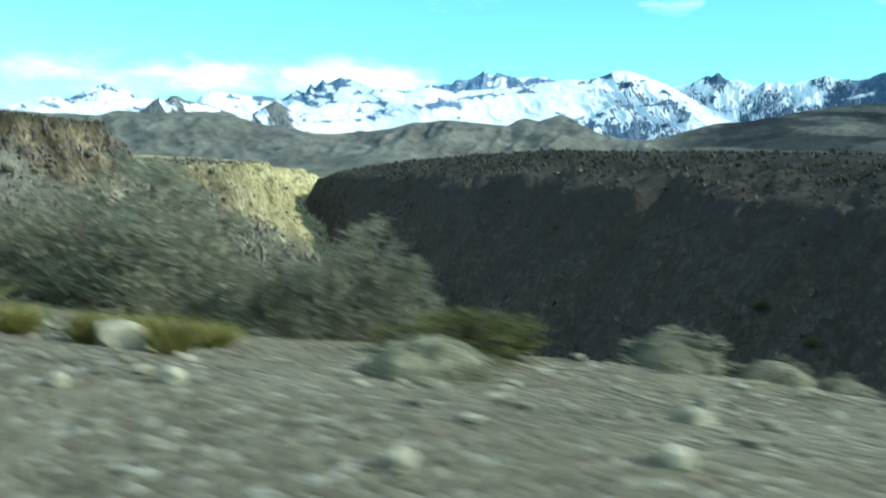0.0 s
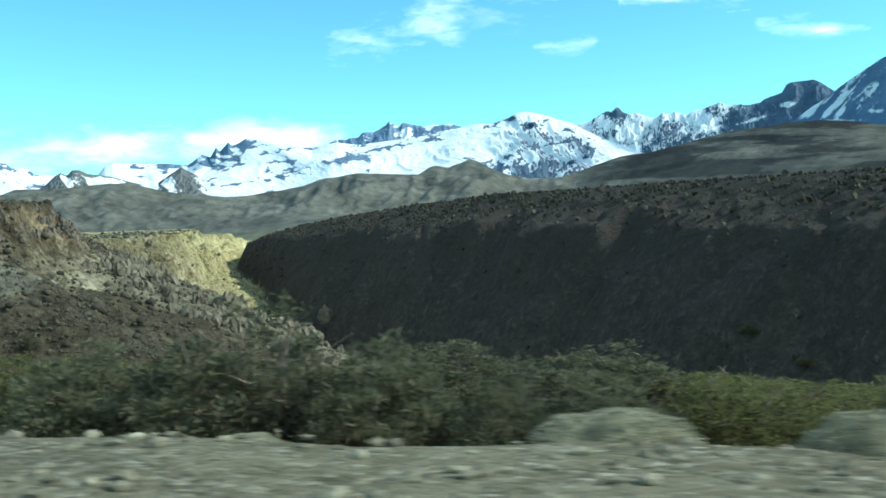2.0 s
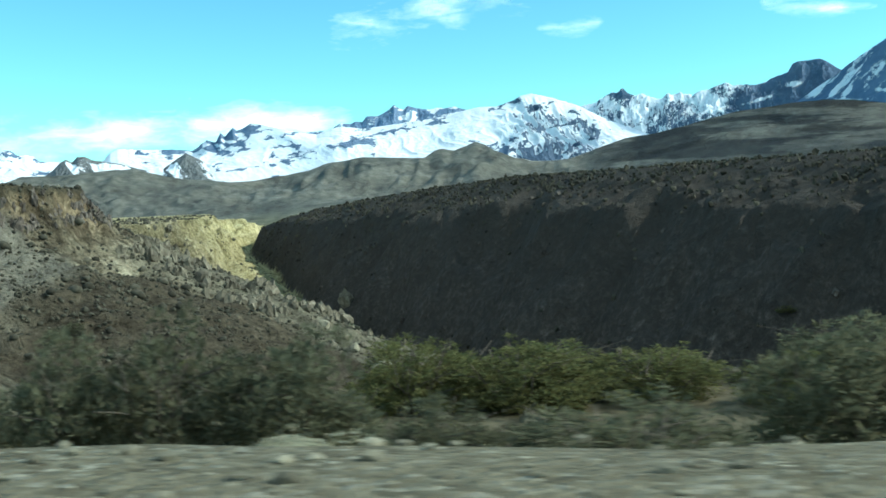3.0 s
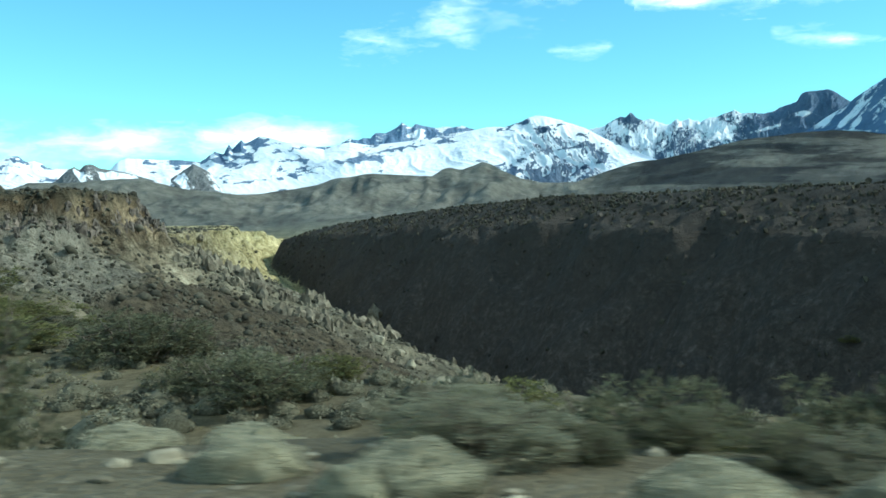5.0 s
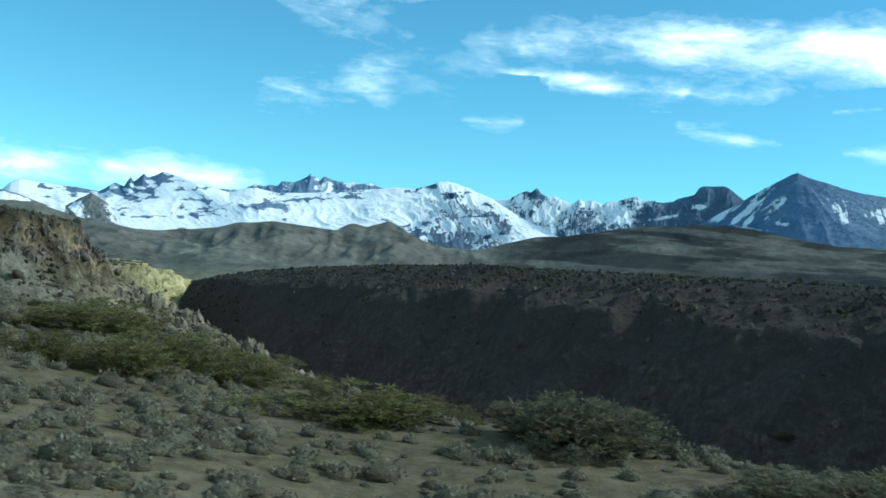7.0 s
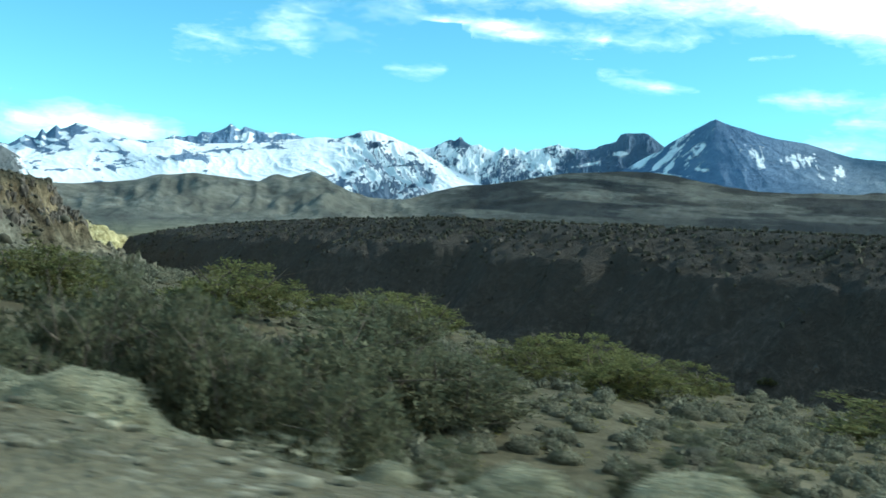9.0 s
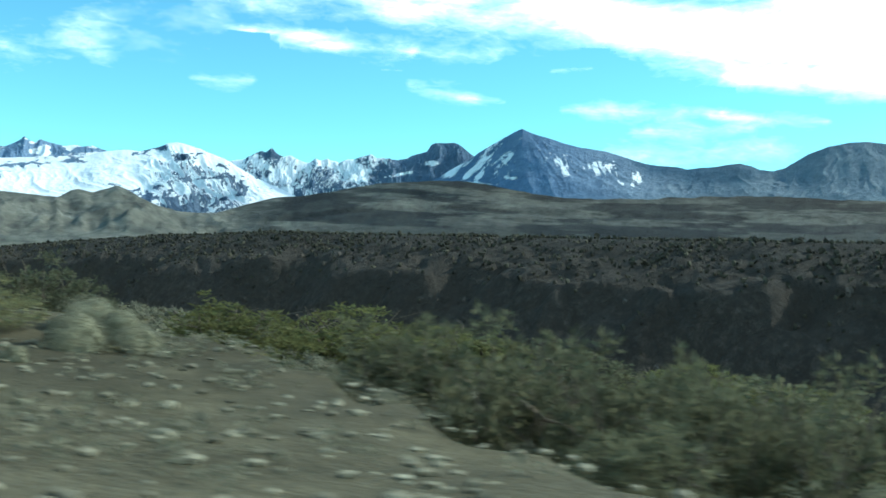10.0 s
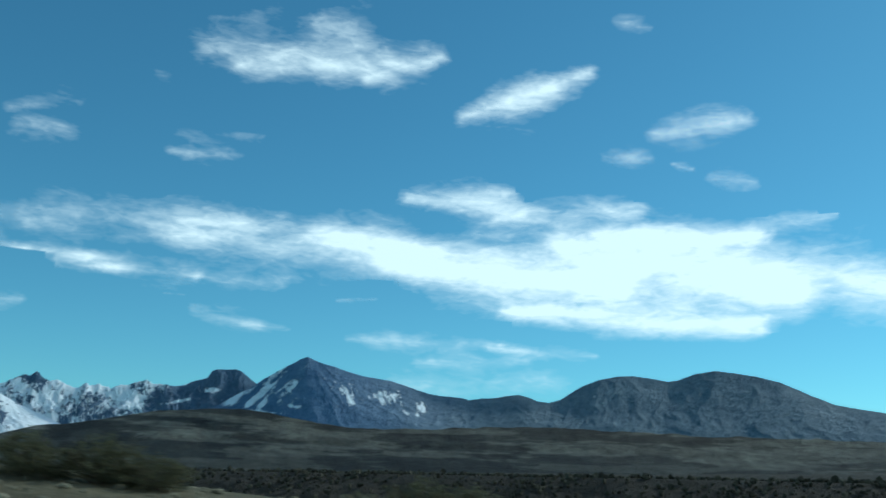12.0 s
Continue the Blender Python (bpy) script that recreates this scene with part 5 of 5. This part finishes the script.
CUSHIONS_3 = (
    (-19.1, 7.6, 0.52, 0.20),
    (-18.1, 7.5, 0.51, 0.19),
    (-17.6, 7.5, 0.61, 0.23),
    (-16.5, 7.4, 0.59, 0.30),
    (-15.9, 7.3, 0.30, 0.18),
    (-15.4, 7.3, 0.87, 0.39),
    (-14.4, 7.2, 1.00, 0.52),
    (-13.4, 7.1, 0.56, 0.34),
    (-12.6, 7.2, 0.54, 0.21),
    (-2.2, 5.9, 0.82, 0.31),
)
CUSHIONS = CUSHIONS_1 + CUSHIONS_2 + CUSHIONS_3
TUFTS = (
    (-132.2, 26.8, 0.45, 0.32),
    (-130.6, 25.9, 0.99, 0.39),
    (-14.6, 5.7, 0.22, 0.12),
    (-13.5, 5.7, 0.24, 0.12),
    (-7.3, 5.2, 0.50, 0.37),
    (-6.6, 6.3, 0.57, 0.37),
    (-5.1, 5.3, 0.35, 0.25),
    (-4.5, 5.3, 0.24, 0.27),
    (-4.5, 5.8, 0.47, 0.20),
    (-3.9, 6.0, 0.36, 0.22),
    (-3.8, 5.3, 0.33, 0.30),
)
SAGES = (
    (-91.4, 23.4, 1.41, 0.76),
    (-73.6, 26.7, 1.49, 0.75),
    (-70.7, 26.4, 1.44, 0.60),
    (-70.1, 22.4, 2.19, 1.15),
    (-68.8, 26.2, 1.41, 0.59),
    (-66.6, 26.1, 0.97, 0.41),
    (-64.4, 26.0, 1.27, 0.53),
    (-0.7, 7.9, 1.00, 0.42),
    (0.1, 7.9, 0.69, 0.29),
    (0.7, 7.9, 0.57, 0.24),
)

for kind, places, wide, tall in ((olive, OLIVES, 1.3, 1.06), (greys, GREYS, 1.3, 1.06), (greens, GREENS, 1.25, 0.95), (darks, DARKS, 1.25, 1.0), (yellows, YELLOWS, 1.3, 1.0), (cushions, CUSHIONS, 1.1, 1.05), (tufts, TUFTS, 1.2, 1.1), (sages, SAGES, 1.05, 1.0)):
    for n, (x, y, w, h) in enumerate(places):
        kind.put(n, stand(x, y, w * wide, h * tall))


# shrubs scattered on the slope below the gravel
rng = np.random.default_rng(78)
for k in range(9):
    x = rng.uniform(-51, -44.5)
    w = rng.uniform(1.2, 2.3)
    (greens if k % 4 == 0 else olive).put(k, stand(x, road_y(x) + rng.uniform(9, 15), w, w * rng.uniform(0.6, 0.85)))


# a belt of low green bushes where the terrace meets the bluff
rng = np.random.default_rng(79)
for k in range(34):
    x = rng.uniform(-116, -80)
    w = rng.uniform(0.9, 2.6)
    (olive if k % 3 == 0 else greens).put(k, stand(x, -0.72 * (x + 98) + 52 + rng.uniform(-7, 10), w, w * rng.uniform(0.28, 0.42)), "low green bush on the far part of the terrace")


# cushions that crowd the verge
rng = np.random.default_rng(77)
for x0, x1, d0, d1, count in ((-64, -50, 4.8, 7.0, 10), (-104, -94, 6.0, 9.5, 9), (-131, -116, 9.0, 13.0, 4), (-92, -86, 6.0, 9.0, 6), (-50, -36, 6.6, 8.4, 9), (-18, -9, 7.0, 8.5, 4)):
    for k in range(count):
        x = rng.uniform(x0, x1)
        w = rng.uniform(0.28, 0.6) if k % 3 == 0 else rng.uniform(0.5, 1.05)
        cushions.put(k, stand(x, road_y(x) + rng.uniform(d0, d1), w, w * rng.uniform(0.26, 0.42)))


# ---------------------------------------------------------------- sage bushes over the terrace
def scatter(count, x0, x1, y0, y1, seed, density):
    """Random places in a box, thinned by a density function of arrays x, y."""
    rng = np.random.default_rng(seed)
    x, y = rng.uniform(x0, x1, count), rng.uniform(y0, y1, count)
    keep = rng.uniform(0, 1, count) < density(x, y)
    return x[keep], y[keep], rng


def terrace_density(x, y):
    z, which, sn, sf, d = height(x, y)
    clump = smooth(-0.25, 0.35, fbm(x / 6, y / 6, 3, 91))
    return (which == 0) * (sn < 6) * smooth(9, 16, d) * (0.26 + 0.44 * clump) * np.where((x < -112) & (d < 28), 0.45, 1) * np.where(x > -44, 0.3, 1)


sx, sy, rng = scatter(23000, -140, 5, 6, 72, 5, terrace_density)
order = np.argsort(sy - road_y(sx))
near_n = 0
far_places = []
for i in order:
    w = 0.30 + 0.75 * rng.uniform() ** 1.6 + (0.5 if rng.uniform() < 0.10 else 0)
    if near_n < 220:
        sages.put(int(i), stand(sx[i], sy[i], w, w * rng.uniform(0.42, 0.6)))
        near_n += 1
    else:
        far_places.append((sx[i], sy[i], w))


def joined_lumps(name, places, shape, mat, squash, label, category, seed, sink=0.25, amount=0.3, soft=True, jag=0.0):
    """Many small lumps in one mesh, set on the ground."""
    rng = np.random.default_rng(seed)
    models = [lumpy(shape, amount, 1.6, seed + k) for k in range(8)]
    models = [(v * (1 + rng.normal(0, jag, (len(v), 1))), f) for v, f in models]
    xs, ys = np.array([p[0] for p in places]), np.array([p[1] for p in places])
    zs = height(xs, ys)[0]
    V, F, n = [], [], 0
    for k, (x, y, w) in enumerate(places):
        v, f = models[k % 8]
        a = rng.uniform(0, 6.28)
        c, s = math.cos(a), math.sin(a)
        q = np.stack([v[:, 0] * c - v[:, 1] * s, v[:, 0] * s + v[:, 1] * c, v[:, 2] * squash], -1) * (w / 2) * rng.uniform(0.8, 1.2, 3)
        V.append(q + (x, y, zs[k] + w / 2 * squash * (1 - 2 * sink)))
        F.append(f + n)
        n += len(v)
    ob = new(name, mesh_from(name, np.concatenate(V), np.concatenate(F), mat, soft))
    return tagged(ob, label, category, kind="stuff")



def joined_bushes(name, places, blades, mat, label, category, seed, coarse=1.0):
    """Many small bushes in one mesh, each a fan of short leafy shoots on the ground."""
    rng = np.random.default_rng(seed)
    p = np.array(places)
    z = height(p[:, 0], p[:, 1])[0]
    n = len(p)
    own = rng.integers(0, 8, (n, blades))
    tops = unit(rng.normal(0, 1, (n, 8, 3)))
    tops[..., 2] = np.abs(tops[..., 2])
    w = p[:, 2][:, None]
    tall = rng.uniform(0.75, 1.05, (n, 1))
    tops = tops * rng.uniform(0.27, 0.36, (n, 8, 1))
    ball = unit(rng.normal(0, 1, (n, blades, 3)))
    spot = np.take_along_axis(tops, own[..., None], 1) + ball * rng.uniform(0.10, 0.17, (n, blades, 1))
    spot[..., 2] = np.maximum(spot[..., 2], 0.0)
    base = np.stack([p[:, 0], p[:, 1], z], -1)[:, None, :] + spot * w[..., None] * np.stack([np.ones((n, 1)), np.ones((n, 1)), 0.95 * tall], -1)
    way = unit(ball + rng.normal(0, 0.6, (n, blades, 3)) + np.array([0, 0, 0.35]))
    across = unit(np.cross(way, rng.normal(0, 1, (n, blades, 3))))
    v, f = ribbons(base.reshape(-1, 3), way.reshape(-1, 3), across.reshape(-1, 3), (w * coarse * rng.uniform(0.06, 0.12, (n, blades))).ravel(), (w * coarse * rng.uniform(0.022, 0.038, (n, blades))).ravel())
    return tagged(new(name, mesh_from(name, v, f, mat, False)), label, category, kind="stuff")


close = [q for q in far_places if q[1] - road_y(q[0]) < 34]
distant = [q for q in far_places if q[1] - road_y(q[0]) >= 34]
joined_bushes("terrace_scrub", close, 125, SAGE, "small grey bushes over the terrace", "scrub", 51, 1.25)
joined_bushes("terrace_scrub", distant, 60, SAGE, "small grey bushes towards the edge of the terrace", "scrub", 59, 1.5)
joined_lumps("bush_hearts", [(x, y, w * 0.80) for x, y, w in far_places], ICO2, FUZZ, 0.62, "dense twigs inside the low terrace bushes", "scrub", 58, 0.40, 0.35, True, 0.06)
gx2, gy2, rng = scatter(15000, -140, 5, 8, 72, 12, lambda x, y: terrace_density(x, y))
vx, vy, rng = scatter(2600, -135, -2, 4, 26, 14, lambda x, y: smooth(4.6, 6.0, y - road_y(x)) * np.where(x < -108, smooth(22, 16, y - road_y(x)), smooth(11, 8, y - road_y(x))) * smooth(-0.1, 0.4, fbm(x / 4, y / 4, 3, 97)))
joined_bushes("verge_grass", [(x, y, rng.uniform(0.15, 0.38)) for x, y in zip(vx, vy)], 40, PALE, "low dry herbs on the gravel verge", "grass", 60)
vx, vy, rng = scatter(15000, -137, -84, 4, 40, 15, lambda x, y: smooth(4.2, 6.5, y - road_y(x)) * np.where(x < -107, smooth(24, 17, y - road_y(x)), smooth(10, 7, y - road_y(x))) * (0.2 + 0.8 * smooth(-0.2, 0.3, fbm(x / 3, y / 3, 3, 98))))
joined_bushes("bank_herbs", [(x, y, 0.16 + 0.5 * rng.uniform() ** 2) for x, y in zip(vx, vy)], 55, SAGE, "low grey herbs on the stony bank", "grass", 61)
joined_bushes("dry_grass", [(x, y, rng.uniform(0.25, 0.6)) for x, y in zip(gx2, gy2)], 22, STRAW, "sparse dry yellow grass between the bushes", "grass", 57)


# ---------------------------------------------------------------- scrub and broken rock on the bluff, the canyon wall and the plateau
def zone_density(zone_id, lo=-200, hi=200):
    def density(x, y):
        z, which, sn, sf, d = height(x, y)
        return (which == zone_id) * (z > lo) * (z < hi) * (0.2 + 0.8 * smooth(-0.2, 0.4, fbm(x / 25, y / 25, 3, 92)))
    return density


bx, by, rng = scatter(20000, -470, -100, 120, 800, 6, zone_density(2))
bx2, by2, rng = scatter(7000, -270, -140, 200, 420, 16, zone_density(2))
bx3, by3, rng = scatter(9000, -440, -222, 222, 420, 17, lambda x, y: (height(x, y)[1] == 2) * (height(x, y)[0] > 6.5))
bx, by = np.concatenate([bx, bx2, bx3]), np.concatenate([by, by2, by3])
joined_lumps("bluff_scrub", [(x, y, rng.uniform(0.5, 1.4) * (2.4 if rng.uniform() < 0.05 else 1)) for x, y in zip(bx, by)], ICO1, SCRUB, 0.75, "dark low bushes dotted over the bluff", "scrub", 52, 0.3, 0.5, True, 0.2)
bx, by, rng = scatter(1500, -420, -100, 220, 620, 7, lambda x, y: (height(x, y)[1] == 2) * (y > 288) * smooth(0.35, 0.7, fbm(x / 20, y / 20, 3, 93, ridged=True)))
ox, oy, rng = scatter(2600, -275, -165, 296, 440, 18, lambda x, y: (height(x, y)[1] == 2) * (height(x, y)[0] < -12) * smooth(0.42, 0.7, fbm(x / 14, y / 14, 3, 96, ridged=True)))
joined_lumps("bluff_outcrops", [(x, y, rng.uniform(1.6, 4.4)) for x, y in zip(ox[:800], oy[:800])], ICO2, PALEROCK, 1.7, "tall jagged pale grey rock ribs below the cliff", "rock", 63, 0.55, 0.8, False, 0.12)
joined_lumps("bluff_outcrops", [(x, y, rng.uniform(1.0, 3.6)) for x, y in zip(bx, by)], ICO2, PALEROCK, 1.2, "broken pale grey rock outcrops on the bluff", "rock", 53, 0.5, 0.7, False)

bx, by, rng = scatter(6000, -420, -200, 230, 460, 13, lambda x, y: (height(x, y)[1] == 2) * (height(x, y)[0] > -4) * (height(x, y)[0] < 8.0))
joined_lumps("cliff_rocks", [(x, y, rng.uniform(0.8, 2.2)) for x, y in zip(bx[:3500], by[:3500])], ICO2, CLIFFROCK, 2.0, "broken red-brown crags along the top of the bluff", "rock", 50, 0.6, 0.95, False)


def wall_density(x, y):
    z, which, sn, sf, d = height(x, y)
    return (which == 1) * (0.06 + 0.94 * smooth(70, -5, sf)) * smooth(-300, -60, sf) * (0.35 + 0.65 * smooth(-0.2, 0.4, fbm(x / 30, y / 30, 3, 94)))


wx, wy, rng = scatter(110000, -460, 330, 150, 1000, 8, wall_density)
joined_lumps("canyon_scrub", [(x, y, rng.uniform(0.6, 1.8) * (1.5 if rng.uniform() < 0.1 else 1)) for x, y in zip(wx, wy)], ICO1, SCRUB, 1.25, "dark scrub on the canyon wall and rim", "scrub", 54, 0.2, 0.5, False, 0.4)
wx, wy, rng = scatter(2500, -460, 330, 150, 1000, 9, lambda x, y: (height(x, y)[1] == 1) * smooth(-2, 12, height(x, y)[3]) * smooth(0.35, 0.65, fbm(x / 22, y / 22, 3, 95, ridged=True)))
joined_lumps("canyon_outcrops", [(x, y, rng.uniform(0.8, 3.2)) for x, y in zip(wx, wy)], ICO2, DARKROCK, 1.0, "dark broken basalt on the canyon wall", "rock", 55, 0.45, 0.7, False)


# ---------------------------------------------------------------- stones of the verge
def stone_mesh(seed):
    v, f = lumpy(ICO2, 0.45, 1.1, seed)
    v = np.clip(v, -0.8, 0.75) * np.array([0.62, 0.46, 0.36])
    return mesh_from("stone", v, f, STONE, False)


STONES = [tagged(new("stone", stone_mesh(s)), "pale angular stone on the gravel", "stone", "stones") for s in (61, 62, 63, 64)]
stones = Kind(STONES)


def verge_density(x, y):
    d = y - road_y(x)
    bare = 1 - 0.3 * smooth(-69, -65, x) * smooth(-47, -51, x)
    return bare * smooth(3.5, 5, d) * smooth(13, 8, d) * (1 - 0.75 * smooth(-88, -80, x) * smooth(-58, -64, x)) + (x < -108) * smooth(4, 6, d) * smooth(24, 16, d) * 0.8


vx, vy, rng = scatter(620, -150, 6, 2, 45, 10, verge_density)
for i in range(len(vx)):
    s = rng.uniform(0.10, 0.26) * (1.7 if rng.uniform() < 0.08 else 1)
    stones.put(i, pose(vx[i], vy[i], ground_z(vx[i], vy[i]) + s * 0.12, rng.uniform(-15, 15), rng.uniform(-15, 15), rng.uniform(0, 360)) @ Matrix.Diagonal((s, s, s, 1)))
BIG_STONES = ((-29.3, 6.5, 0.42), (-4.2, 5.3, 0.46), (-1.4, 3.4, 0.17), (-0.3, 3.8, 0.2), (-3.0, 4.1, 0.2), (-11.6, 6.0, 0.24), (-9.9, 6.8, 0.22), (-10.4, 7.2, 0.2), (-3.5, 3.8, 0.16))
for n, (x, y, s) in enumerate(BIG_STONES):
    s = s * 0.75
    stones.put(n, pose(x, y, ground_z(x, y) + s * 0.18, 0, 0, 40 * n) @ Matrix.Diagonal((s, s, s * 1.2, 1)), "large pale block of stone on the gravel verge")
for n, (x, y, s) in enumerate(((-155, 321, 6.0), (-147, 320, 4.5), (-142, 315, 5.0), (-129, 305, 7.0), (-130, 302, 5.0))):
    stones.put(n, pose(x, y, ground_z(x, y) + s * 0.1, 20 * n, 10, 70 * n) @ Matrix.Diagonal((s * 0.7, s * 0.7, s * 1.1, 1)), "pale jagged rock at the foot of the bluff")


def spire_mesh():
    v, f = lumpy(ICO3, 0.55, 1.6, 71)
    v = v * np.array([0.5, 0.4, 1.0]) * (1 - 0.35 * np.clip(v[:, 2:3], 0, 1))
    return mesh_from("rock_spire", v, f, PALEROCK, False)


spire = tagged(new("rock_spire", spire_mesh()), "pale pinnacle of rock on the shaded canyon wall", "rock")
spire.matrix_basis = pose(-244, 601, ground_z(-244, 601) + 4, 4, -6, 20) @ Matrix.Diagonal((8, 8, 9, 1))
vx, vy, rng = scatter(70000, -150, 8, 2, 45, 11, lambda x, y: verge_density(x, y) * (0.35 + 0.65 * smooth(-0.2, 0.3, fbm(x / 2.5, y / 2.5, 2, 96))))
joined_lumps("gravel", [(x, y, rng.uniform(0.04, 0.14)) for x, y in zip(vx[:26000], vy[:26000])], ico(1), STONE, 0.55, "loose pale gravel beside the road", "gravel", 56, 0.3, 0.5, False)


# ---------------------------------------------------------------- marker post
def paint(name, colour):
    m, nodes, link, b = material(name, 0.55, 0.4)
    n = n_noise(nodes, link, n_coord(nodes), 18, 5, 0.7)
    link(n_ramp(nodes, link, n, (0.3, tuple(c * 0.6 for c in colour)), (0.6, colour)), b.inputs["Base Color"])
    return m


RED, YELLOW, WHITE, STEEL = paint("faded_red_paint", (0.30, 0.105, 0.07)), paint("faded_yellow_paint", (0.34, 0.28, 0.07)), paint("white_paint", (0.72, 0.70, 0.65)), paint("grey_steel", (0.25, 0.25, 0.26))


def post_band(z0, z1, r, mat):
    v, f = tube([(0, 0, z0), (0, 0, (z0 + z1) / 2), (0, 0, z1)], r, r, 12)
    n = len(v)
    v, f = v + [np.array((0, 0, z0)), np.array((0, 0, z1))], f + [(k, (k + 1) % 12, n) for k in range(12)] + [(24 + k, 24 + (k + 1) % 12, n + 1) for k in range(12)]
    return mesh_from("band", v, f, mat)


def plate_mesh(w, h, thick):
    bm = bmesh.new()
    bmesh.ops.create_cube(bm, size=1, matrix=Matrix.Diagonal((w, thick, h, 1)))
    bmesh.ops.bevel(bm, geom=bm.edges, offset=0.004, segments=2, affect="EDGES")
    me = bpy.data.meshes.new("plate")
    bm.to_mesh(me)
    bm.free()
    me.materials.append(WHITE)
    return me


post = tagged(new("marker_post"), "tall roadside post with faded red and yellow bands", "post")
post.matrix_world = pose(-4.58, 3.95, ground_z(-4.58, 3.95) - 0.05, 0, -0.5, 0)
part("pole", post_band(0, 3.3, 0.026, STEEL), post)
for z0, z1, r, mat in ((0.32, 0.52, 0.044, YELLOW), (0.52, 0.76, 0.046, RED), (0.76, 1.04, 0.046, YELLOW), (1.04, 1.31, 0.046, RED), (1.31, 1.44, 0.034, YELLOW), (1.56, 1.82, 0.031, RED), (1.86, 2.08, 0.029, YELLOW), (2.26, 2.56, 0.030, RED)):
    part("band", post_band(z0, z1, r, mat), post, "faded yellow band" if mat == YELLOW else "faded red band")
plate = part("plate", plate_mesh(0.12, 0.13, 0.02), post, "small white plate")
plate.location = (0.06, -0.01, 2.17)
